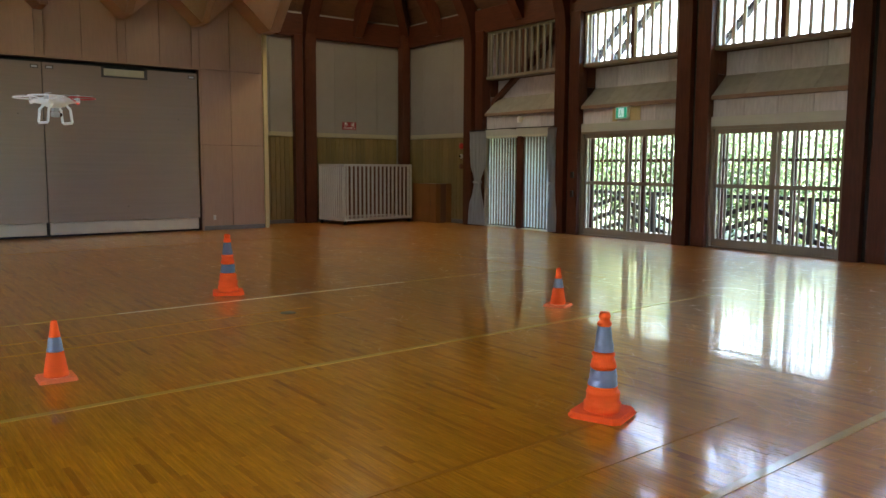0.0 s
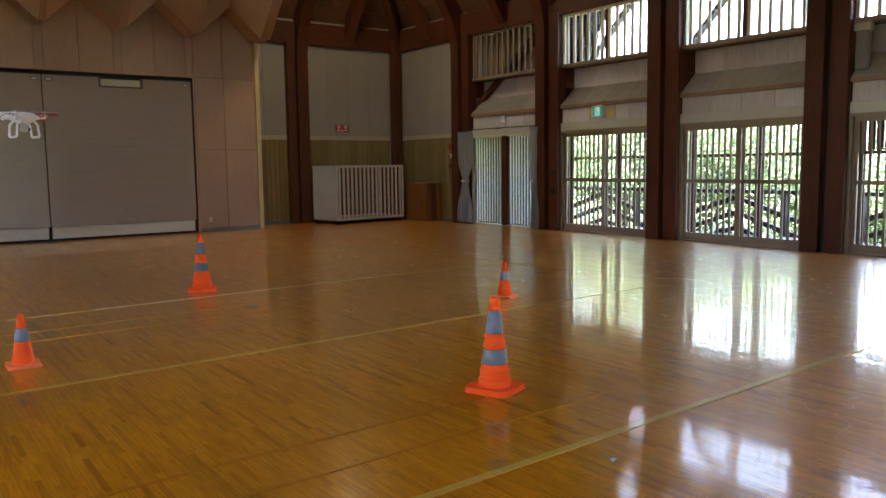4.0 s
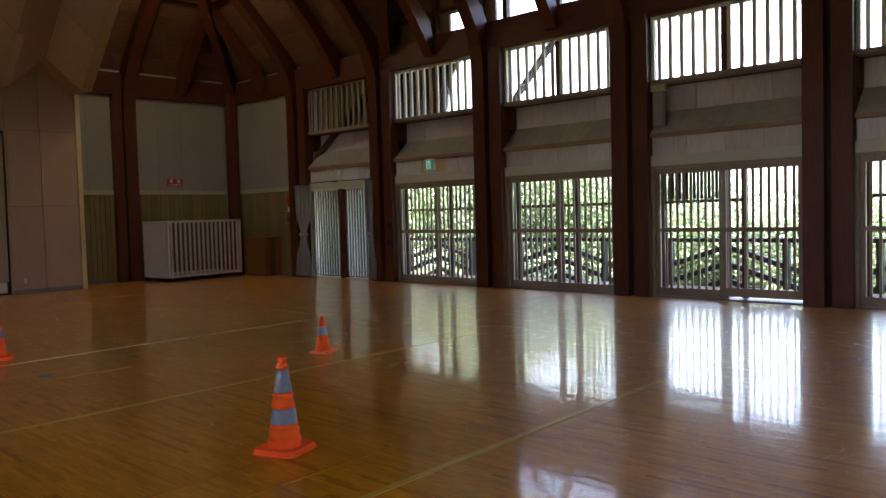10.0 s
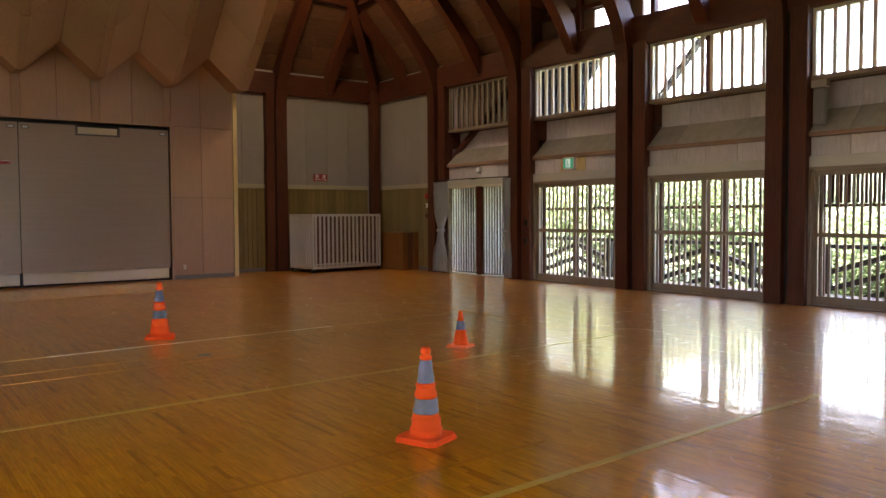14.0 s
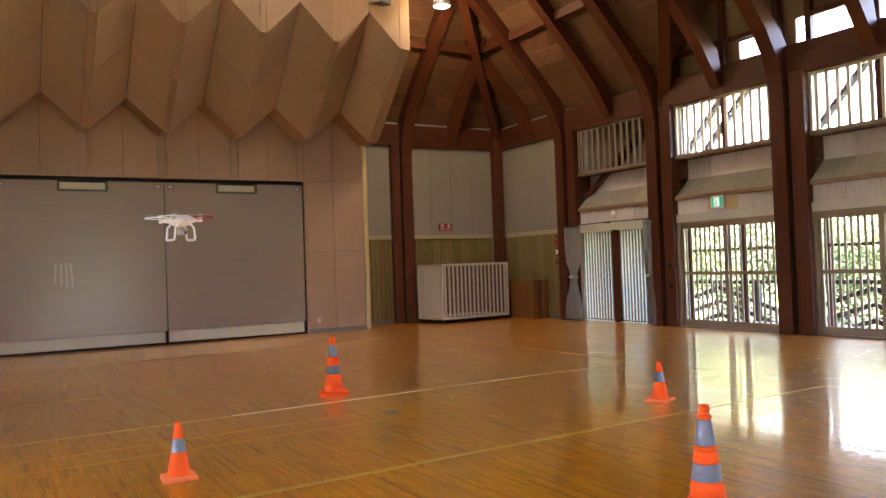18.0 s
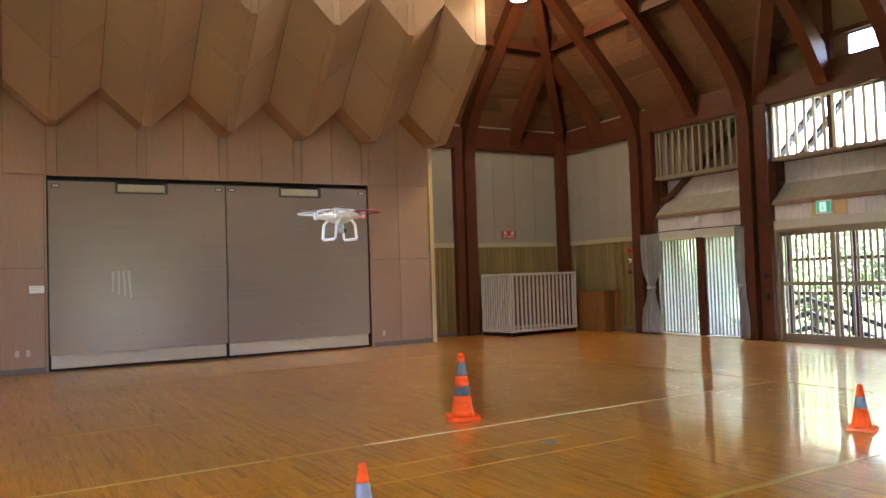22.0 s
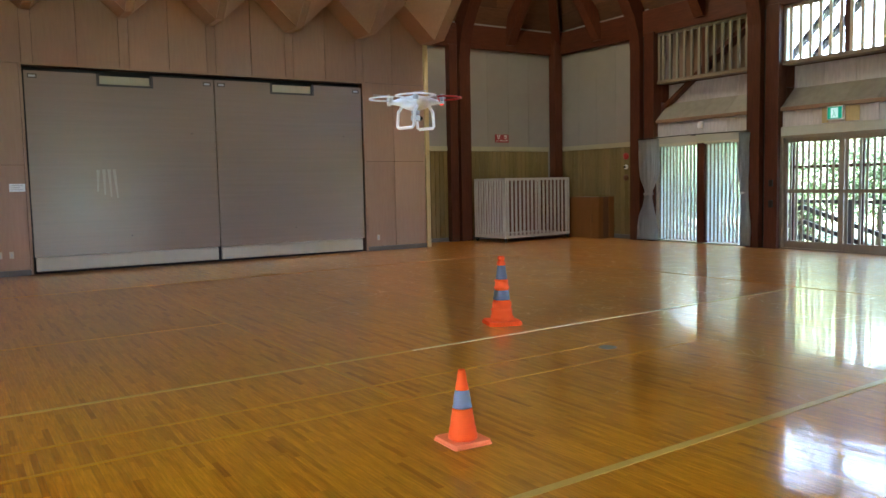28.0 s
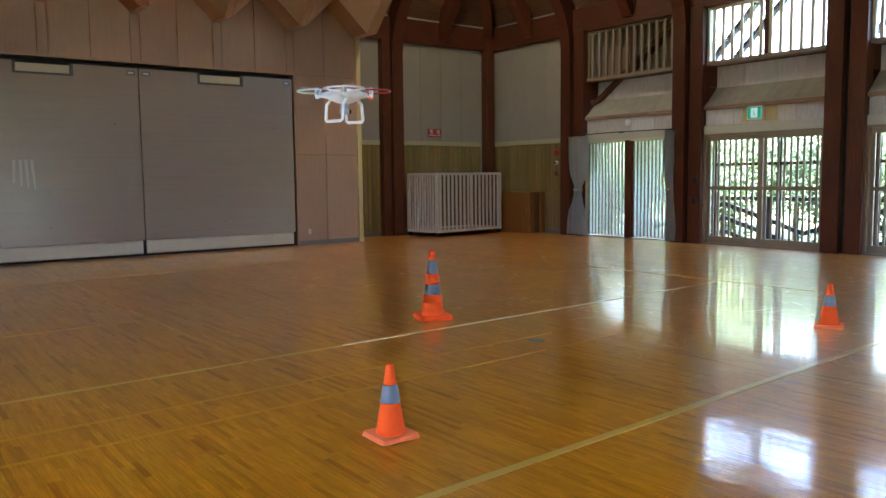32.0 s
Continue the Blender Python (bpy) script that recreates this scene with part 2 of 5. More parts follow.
def varnished(name, low, mid, high, grain=0.62, fleck=0.10):
    """Varnished wood or a line painted under the varnish: colour by board, grain along y, scratched gloss."""
    m = bpy.data.materials.new(name)
    m.use_nodes = True
    n, l = m.node_tree.nodes, m.node_tree.links
    n.remove(n["Principled BSDF"])

    def math_node(op, a, b_, c=None, clamp=False):
        q = n.new("ShaderNodeMath")
        q.operation = op
        q.use_clamp = clamp
        for i, v in enumerate((a, b_, c)):
            if v is None:
                continue
            if isinstance(v, (int, float)):
                q.inputs[i].default_value = v
            else:
                l.new(v, q.inputs[i])
        return q.outputs[0]

    def noise(vector, scale, detail, rough=0.5):
        q = n.new("ShaderNodeTexNoise")
        q.inputs["Scale"].default_value = scale
        q.inputs["Detail"].default_value = detail
        q.inputs["Roughness"].default_value = rough
        l.new(vector, q.inputs["Vector"])
        return q

    def ramp_to(value, lo, hi, to_lo=0.0, to_hi=1.0):
        q = n.new("ShaderNodeMapRange")
        q.inputs["From Min"].default_value = lo
        q.inputs["From Max"].default_value = hi
        q.inputs["To Min"].default_value = to_lo
        q.inputs["To Max"].default_value = to_hi
        l.new(value, q.inputs["Value"])
        return q.outputs[0]

    geo, info = n.new("ShaderNodeNewGeometry"), n.new("ShaderNodeObjectInfo")
    place = geo.outputs["Position"]
    # one shade for each strip
    pick = math_node('FRACT', math_node('ADD', geo.outputs["Random Per Island"], info.outputs["Random"]), None)
    ramp = n.new("ShaderNodeValToRGB")
    ramp.color_ramp.elements[0].color = rgb(*low)
    ramp.color_ramp.elements[1].color = rgb(*high)
    e = ramp.color_ramp.elements.new(fleck)
    e.color = rgb(*[0.35 * u + 0.65 * v for u, v in zip(low, mid)])
    e = ramp.color_ramp.elements.new(min(fleck + 0.22, 0.9))
    e.color = rgb(*mid)
    l.new(pick, ramp.inputs[0])
    # grain drawn out along the strips, broad uneven tone
    mp = n.new("ShaderNodeMapping")
    mp.inputs["Scale"].default_value = (16, 1.0, 1)
    l.new(place, mp.inputs[0])
    gr = noise(mp.outputs[0], 5, 6)
    big = noise(place, 0.5, 4)
    tone = math_node('MULTIPLY', math_node('MULTIPLY_ADD', gr.outputs[0], grain, 1 - grain * 0.5), math_node('MULTIPLY_ADD', big.outputs[0], 0.5, 0.75))
    hs = n.new("ShaderNodeHueSaturation")
    l.new(ramp.outputs[0], hs.inputs["Color"])
    l.new(tone, hs.inputs["Value"])
    # worn varnish: fine swirling scratches and dull patches
    sc = noise(place, 1.3, 8, 0.65)
    soft = noise(place, 1.1, 1)
    warp = n.new("ShaderNodeVectorMath")
    warp.operation = 'MULTIPLY_ADD'
    l.new(soft.outputs["Color"], warp.inputs[0])
    warp.inputs[1].default_value = (1.5, 1.5, 0)
    l.new(place, warp.inputs[2])
    thin = None
    for size, width, seed in ((2.3, 0.010, 0.0), (4.1, 0.016, 7.0), (7.3, 0.022, 19.0)):
        shift = n.new("ShaderNodeVectorMath")
        shift.operation = 'ADD'
        shift.inputs[1].default_value = (seed, seed * 0.6, 0)
        l.new(warp.outputs[0], shift.inputs[0])
        vo = n.new("ShaderNodeTexVoronoi")
        vo.feature = 'DISTANCE_TO_EDGE'
        vo.inputs["Scale"].default_value = size
        l.new(shift.outputs[0], vo.inputs["Vector"])
        edge = ramp_to(vo.outputs["Distance"], 0.0, width, 1.0, 0.0)
        keep = ramp_to(noise(shift.outputs[0], size * 1.1, 2).outputs[0], 0.53, 0.62)
        one = math_node('MULTIPLY', edge, keep)
        thin = one if thin is None else math_node('MAXIMUM', thin, one)
    rough = math_node('MULTIPLY_ADD', sc.outputs[0], ROUGH_VAR, ROUGH_MIN)
    fr = n.new("ShaderNodeFresnel")
    fr.inputs[0].default_value = VARNISH_IOR
    gloss = math_node('MINIMUM', math_node('MULTIPLY_ADD', math_node('POWER', fr.outputs[0], 2.0), 3.8, 0.025), GLOSS_MOST)
    di, gl, mx = n.new("ShaderNodeBsdfDiffuse"), n.new("ShaderNodeBsdfGlossy"), n.new("ShaderNodeMixShader")
    haze, gmix = n.new("ShaderNodeBsdfGlossy"), n.new("ShaderNodeMixShader")
    # warm tint put into the gloss colour, so reflections on the floor look amber
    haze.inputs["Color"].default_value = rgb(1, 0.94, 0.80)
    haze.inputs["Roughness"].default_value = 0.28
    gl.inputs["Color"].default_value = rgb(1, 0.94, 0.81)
    # most feet come in by the doors: the varnish is worn along the window wall
    xyz = n.new("ShaderNodeSeparateXYZ")
    l.new(place, xyz.inputs[0])
    worn = ramp_to(xyz.outputs[0], -5.5, 0.5, 0.03, 1.0)
    marked = math_node('MULTIPLY_ADD', thin, 0.65, HAZE)
    share = math_node('MULTIPLY_ADD', marked, worn, 0.20, True)
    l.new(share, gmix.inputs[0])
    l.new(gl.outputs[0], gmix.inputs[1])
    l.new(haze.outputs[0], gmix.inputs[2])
    l.new(hs.outputs[0], di.inputs["Color"])
    l.new(rough, gl.inputs["Roughness"])
    # the varnish lies over the wood: gloss is added, and takes only part of the light that reaches the grain
    none, wood, both = n.new("ShaderNodeBsdfDiffuse"), n.new("ShaderNodeMixShader"), n.new("ShaderNodeAddShader")
    none.inputs["Color"].default_value = rgb(0, 0, 0)
    l.new(math_node('MULTIPLY', gloss, 0.75), wood.inputs[0])
    l.new(di.outputs[0], wood.inputs[1])
    l.new(none.outputs[0], wood.inputs[2])
    l.new(gloss, mx.inputs[0])
    l.new(none.outputs[0], mx.inputs[1])
    l.new(gmix.outputs[0], mx.inputs[2])
    l.new(wood.outputs[0], both.inputs[0])
    l.new(mx.outputs[0], both.inputs[1])
    l.new(both.outputs[0], n["Material Output"].inputs[0])
    return m


ROUGH_VAR, ROUGH_MIN, VARNISH_IOR, GLOSS_MOST, HAZE = 0.06, 0.062, 1.66, 0.74, 0.16
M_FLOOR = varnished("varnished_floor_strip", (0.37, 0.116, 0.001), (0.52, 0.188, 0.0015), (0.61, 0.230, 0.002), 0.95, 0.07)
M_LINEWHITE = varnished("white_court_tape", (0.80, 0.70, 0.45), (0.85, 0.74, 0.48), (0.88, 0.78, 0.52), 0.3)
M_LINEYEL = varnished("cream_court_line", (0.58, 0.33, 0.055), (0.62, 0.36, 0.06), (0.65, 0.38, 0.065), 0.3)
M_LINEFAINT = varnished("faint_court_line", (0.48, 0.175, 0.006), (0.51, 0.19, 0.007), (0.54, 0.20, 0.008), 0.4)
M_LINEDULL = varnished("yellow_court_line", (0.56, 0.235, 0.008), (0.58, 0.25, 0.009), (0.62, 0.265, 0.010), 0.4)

# ---------------------------------------------------------------- mesh helpers
def mesh_of(bm, name, m, smooth=False):
    me = bpy.data.meshes.new(name)
    bmesh.ops.recalc_face_normals(bm, faces=bm.faces)
    bm.to_mesh(me)
    bm.free()
    if smooth:
        for p in me.polygons:
            p.use_smooth = True
    if m is not None:
        me.materials.append(m)
    return me


def part(name, bm, m, parent=None, label="", smooth=False):
    ob = new(name, mesh_of(bm, name, m, smooth) if not isinstance(bm, bpy.types.Mesh) else bm)
    if parent is not None:
        ob.parent = parent
    if label:
        ob["label"] = label
    return ob


def empty(name, label, category, group="", kind="", at=(0, 0, 0), turn=0.0):
    ob = new(name)
    ob.empty_display_size = 0.2
    ob.matrix_basis = pose(*at, 0, 0, turn)
    return tagged(ob, label, category, group, kind)


def add_box(bm, x0, x1, y0, y1, z0, z1, bevel=0.0, m=None):
    r = bmesh.ops.create_cube(bm, size=1.0, matrix=Matrix.LocRotScale(((x0 + x1) / 2, (y0 + y1) / 2, (z0 + z1) / 2), None,
                                                                     (x1 - x0, y1 - y0, z1 - z0)))
    vs = r["verts"]
    if bevel:
        es = list({e for v in vs for e in v.link_edges})
        vs = bmesh.ops.bevel(bm, geom=es, offset=bevel, segments=1, affect='EDGES')["verts"]
    if m is not None:
        bmesh.ops.transform(bm, matrix=m, verts=list(set(vs)))
    return vs


def box(x0, x1, y0, y1, z0, z1, bevel=0.0, m=None):
    bm = bmesh.new()
    add_box(bm, min(x0, x1), max(x0, x1), min(y0, y1), max(y0, y1), min(z0, z1), max(z0, z1), bevel, m)
    return bm


def bar(p, q, w, h, up=(0, 0, 1), bevel=0.0):
    """A beam of section w x h from p to q."""
    p, q = Vector(p), Vector(q)
    d = q - p
    zl = d.normalized()
    xl = Vector(up).cross(zl)
    if xl.length < 1e-4:
        xl = Vector((1, 0, 0)).cross(zl)
    xl.normalize()
    yl = zl.cross(xl)
    m = Matrix((xl, yl, zl)).transposed().to_4x4()
    m.translation = (p + q) / 2
    bm = bmesh.new()
    add_box(bm, -w / 2, w / 2, -h / 2, h / 2, -d.length / 2, d.length / 2, bevel, m)
    return bm


def prism(points, axis, a, b_):
    """A polygon in the two other axes, drawn from a to b_ along axis."""
    bm = bmesh.new()

    def at(u, v, s):
        return {"x": (s, u, v), "y": (u, s, v), "z": (u, v, s)}[axis]
    lo = [bm.verts.new(at(u, v, a)) for u, v in points]
    hi = [bm.verts.new(at(u, v, b_)) for u, v in points]
    bm.faces.new(lo)
    bm.faces.new(hi[::-1])
    k = len(points)
    for i in range(k):
        bm.faces.new((lo[i], hi[i], hi[(i + 1) % k], lo[(i + 1) % k]))
    return bm


def lathe(profile, steps=24, centre=(0, 0), cap=True):
    """A solid of revolution about z from (radius, z) pairs."""
    bm = bmesh.new()
    rings = []
    for r, z in profile:
        rings.append([bm.verts.new((centre[0] + r * math.cos(2 * math.pi * i / steps), centre[1] + r * math.sin(2 * math.pi * i / steps), z))
                      for i in range(steps)])
    for a, b_ in zip(rings, rings[1:]):
        for i in range(steps):
            bm.faces.new((a[i], a[(i + 1) % steps], b_[(i + 1) % steps], b_[i]))
    if cap:
        bm.faces.new(rings[0][::-1])
        bm.faces.new(rings[-1])
    return bm


def tube(points, r, sides=8, closed=False):
    """A round rod along points."""
    bm = bmesh.new()
    pts = [Vector(p) for p in points]
    k = len(pts)
    rings = []
    for i, p in enumerate(pts):
        a = pts[i - 1] if (i or closed) else p
        b_ = pts[(i + 1) % k] if (i < k - 1 or closed) else p
        d = (b_ - a).normalized()
        u = d.cross(Vector((0, 0, 1)))
        if u.length < 1e-3:
            u = d.cross(Vector((1, 0, 0)))
        u.normalize()
        v = d.cross(u)
        rings.append([bm.verts.new(p + r * (math.cos(2 * math.pi * j / sides) * u + math.sin(2 * math.pi * j / sides) * v)) for j in range(sides)])
    pairs = list(zip(rings, rings[1:])) + ([(rings[-1], rings[0])] if closed else [])
    for a, b_ in pairs:
        for j in range(sides):
            bm.faces.new((a[j], a[(j + 1) % sides], b_[(j + 1) % sides], b_[j]))
    if not closed:
        bm.faces.new(rings[0][::-1])
        bm.faces.new(rings[-1])
    return bm


def structure(name, bm, m, label, category):
    return tagged(part(name, bm, m), label, category, kind="structure")


# ---------------------------------------------------------------- plan (metres)
XW = 6.67                  # inner face of the window wall
YB = 1.15                  # inner face of the back wall
COLS = [-2.14 - 3.31 * i for i in range(6)]
X_FAR, Y_FAR = -13.17, -24.5
SLOPE = 1.05
EAVE = 5.60

# ---------------------------------------------------------------- floor
floor = structure("floor", box(X_FAR, 7.4, Y_FAR, 1.5, -0.3, -0.006), M_GROOVE, "glossy varnished brown wood strip gymnasium floor", "floor")

# ---------------------------------------------------------------- stage wall (y = 0)
TIP = [1.63 - 1.62 * i for i in range(11)]          # fin tips along x
Y_BOT, Y_TOP = -0.65, -2.50
Z_TIP0, Z_VAL0, Z_TIP1, Z_VAL1 = 4.66, 5.34, 6.50, 7.25
X_END = 1.70
OP0, OP1, OPZ = -6.55, 0.04, 3.66                   # panel recess

stage_wall = tagged(new("wall_north"), "plywood-clad stage wall with thin panel joints", "wall", kind="structure")
core = bmesh.new()
add_box(core, X_FAR, OP0 - 0.05, 0.03, 0.25, 0, 6.0)
add_box(core, OP1 + 0.05, X_END - 0.03, 0.03, 0.25, 0, 6.0)
add_box(core, OP0 - 0.05, OP1 + 0.05, 0.03, 0.25, OPZ + 0.05, 6.0)
part("wall_core", core, M_GROOVE, stage_wall)
# recess back coloured black, so the slits round the panels stay dark
part("recess_back", box(OP0 - 0.1, OP1 + 0.1, 0.26, 0.32, 0, OPZ + 0.2), M_BLACK, stage_wall)


def ply(x0, x1, z0, z1, name="panel"):
    g = 0.004
    part(name, box(x0 + g, x1 - g, 0.0, 0.028, z0 + g, z1 - g, 0.003), M_PLY, stage_wall)


for x0, x1 in ((OP1 + 0.08, 0.83), (0.83, X_END - 0.06)):
    for z0, z1 in ((0.10, 2.0), (2.0, 3.73)):
        ply(x0, x1, z0, z1)
xs = [OP0 - 0.06 - 0.75 * i for i in range(12)]
for a, b_ in zip(xs[1:], xs):
    for z0, z1 in ((0.10, 1.96), (1.96, 3.73)):
        ply(a, b_, z0, z1)
# band over the recess: joints under every tip and valley
cuts = []
for t in TIP[1:]:
    cuts += [t + 0.81, t + 0.09, t - 0.09]
cuts = sorted(c for c in cuts if X_FAR < c < X_END) + [X_END - 0.06]
for a, b_ in zip(cuts, cuts[1:]):
    if b_ - a > 0.05:
        ply(a, b_, 3.73, 5.5)
fr = bmesh.new()
add_box(fr, OP0 - 0.055, OP0 - 0.015, -0.012, 0.03, 0, OPZ + 0.05)
add_box(fr, OP1 + 0.03, OP1 + 0.075, -0.012, 0.03, 0, OPZ + 0.05)
add_box(fr, OP0 - 0.055, OP1 + 0.075, -0.012, 0.03, OPZ + 0.051, OPZ + 0.088)
part("recess_frame", fr, M_PLY, stage_wall, "plywood frame round the recess")
bb = bmesh.new()
add_box(bb, OP1 + 0.08, X_END - 0.06, -0.008, 0.03, 0, 0.10)
add_box(bb, X_FAR, OP0 - 0.06, -0.008, 0.03, 0, 0.10)
part("baseboard", bb, M_BASEBOARD, stage_wall, "dark vinyl baseboard")
part("corner_post", box(X_END - 0.055, X_END + 0.055, -0.03, 0.10, 0, 4.72, 0.006), M_POST, stage_wall, "light pine corner post")

# side of the stage wall towards the corner
structure("wall_stage_return", box(X_END - 0.10, X_END - 0.005, 0.10, YB + 0.1, 0, 5.6), M_PLY, "plywood return of the stage wall", "wall")
prof = [(0.02, 4.70), (Y_BOT + 0.03, 4.70), (Y_TOP + 0.035, 6.56), (Y_TOP + 0.035, 11.5), (YB + 0.1, 11.5), (YB + 0.1, 4.70)]
structure("wall_upper_side", prism(prof, "x", 1.72, 1.80), M_PLY, "plywood side of the upper stage wall", "wall")


# folded acoustic panels
def slab(quad, thick, name, m, parent, label=""):
    q = [Vector(v) for v in quad]
    nrm = (q[1] - q[0]).cross(q[2] - q[0]).normalized()
    if nrm.z > 0 or (abs(nrm.z) < 1e-6 and nrm.y > 0):
        nrm = -nrm
    c = sum(q, Vector()) / len(q)
    e1, e2 = (q[1] - q[0]).normalized() * 0.006, (q[3] - q[0]).normalized() * 0.006
    q = [q[0] + e1 + e2, q[1] - e1 + e2, q[2] - e1 - e2, q[3] + e1 - e2]
    bm = bmesh.new()
    a = [bm.verts.new(v) for v in q]
    b2 = [bm.verts.new(v - nrm * thick) for v in q]
    bm.faces.new(a)
    bm.faces.new(b2[::-1])
    for i in range(len(q)):
        bm.faces.new((a[i], b2[i], b2[(i + 1) % len(q)], a[(i + 1) % len(q)]))
    return part(name, bm, m, parent, label)


def fin_line(kind, x, s):
    z0, z1 = (Z_TIP0, Z_TIP1) if kind == "t" else (Z_VAL0, Z_VAL1)
    return (x, Y_BOT + (Y_TOP - Y_BOT) * s, z0 + (z1 - z0) * s)


W = 0.07
W_END = 0.19             # the last tip is wider
for i, t in enumerate(TIP[:-1]):
    fin = tagged(new("acoustic_fin"), "folded plywood acoustic panel leaning out over the stage wall", "acoustic panel", "row of acoustic panels")
    vl, vr = t - 0.81, t + 0.81
    for s0, s1 in ((0, 0.5), (0.5, 1)):
        slab([fin_line("v", vl, s0), fin_line("t", t - W, s0), fin_line("t", t - W, s1), fin_line("v", vl, s1)], 0.02, "facet", M_PLY, fin)
        slab([fin_line("t", t - W, s0), fin_line("t", t + (W if i else W_END), s0), fin_line("t", t + (W if i else W_END), s1), fin_line("t", t - W, s1)], 0.02, "tip_strip", M_PLY, fin)
        if i:
            slab([fin_line("t", t + W, s0), fin_line("v", vr, s0), fin_line("v", vr, s1), fin_line("t", t + W, s1)], 0.02, "facet", M_PLY, fin)
    # soffit back to the wall
    zz = [(vl, Z_VAL0), (t - W, Z_TIP0), (t + (W if i else W_END), Z_TIP0)] + ([(vr, Z_VAL0)] if i else [])
    for (xa, za), (xb, zb) in zip(zz, zz[1:]):
        slab([(xa, Y_BOT, za), (xb, Y_BOT, zb), (xb, 0.0, zb), (xa, 0.0, za)], 0.015, "soffit", M_SOFFIT, fin)

# dark sheet added behind the folded panels so no light leaks through their joints
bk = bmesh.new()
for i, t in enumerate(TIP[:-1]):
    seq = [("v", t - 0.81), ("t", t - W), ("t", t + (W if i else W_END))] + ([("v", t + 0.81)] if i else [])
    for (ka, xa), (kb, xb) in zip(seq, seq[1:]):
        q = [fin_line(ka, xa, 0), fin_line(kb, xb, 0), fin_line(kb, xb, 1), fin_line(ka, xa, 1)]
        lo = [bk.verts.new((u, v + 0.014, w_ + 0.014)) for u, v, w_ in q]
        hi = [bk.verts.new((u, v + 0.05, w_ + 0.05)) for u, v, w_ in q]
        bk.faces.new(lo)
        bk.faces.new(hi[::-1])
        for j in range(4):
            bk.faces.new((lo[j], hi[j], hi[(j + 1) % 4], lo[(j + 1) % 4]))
structure("acoustic_backing", bk, M_GROOVE, "dark backing sheet added behind the folded panels against light leaks", "backing")

upper = tagged(new("wall_upper_north"), "tall plywood upper wall with folded lower edge", "wall", kind="structure")
for i, t in enumerate(TIP[:-1]):
    vl, vr = t - 0.81, t + 0.81
    zt = 11.4
    polys = [[(vl, Z_VAL1), (t - W, Z_TIP1), (t - W, zt), (vl, zt)], [(t - W, Z_TIP1), (t + (W if i else W_END), Z_TIP1), (t + (W if i else W_END), zt), (t - W, zt)]]
    if i:
        polys.append([(t + W, Z_TIP1), (vr, Z_VAL1), (vr, zt), (t + W, zt)])
    for p in polys:
        cx, cz = sum(u for u, _ in p) / 4, sum(v for _, v in p) / 4
        p = [(u + (0.004 if u < cx else -0.004), v) for u, v in p]
        part("panel", prism(p, "y", Y_TOP, Y_TOP + 0.03), M_PLY, upper)
uc = [(1.80, 11.4), (X_FAR - 1.6, 11.4)]
for i, t in list(enumerate(TIP[:-1]))[::-1]:
    uc += [(t - 0.81, Z_VAL1 + 0.04), (t - W, Z_TIP1 + 0.04), (t + (W if i else W_END), Z_TIP1 + 0.04)]
part("wall_core", prism(uc, "y", Y_TOP + 0.034, Y_TOP + 0.2), M_GROOVE, upper)
# unseen wall, added to stop sky light leaking in behind the upper wall
structure("wall_behind_panels", box(X_FAR, 1.9, YB + 0.3, YB + 0.5, 0, 12), M_PLAIN, "unseen wall added behind the folded panels to keep sky light out", "wall")

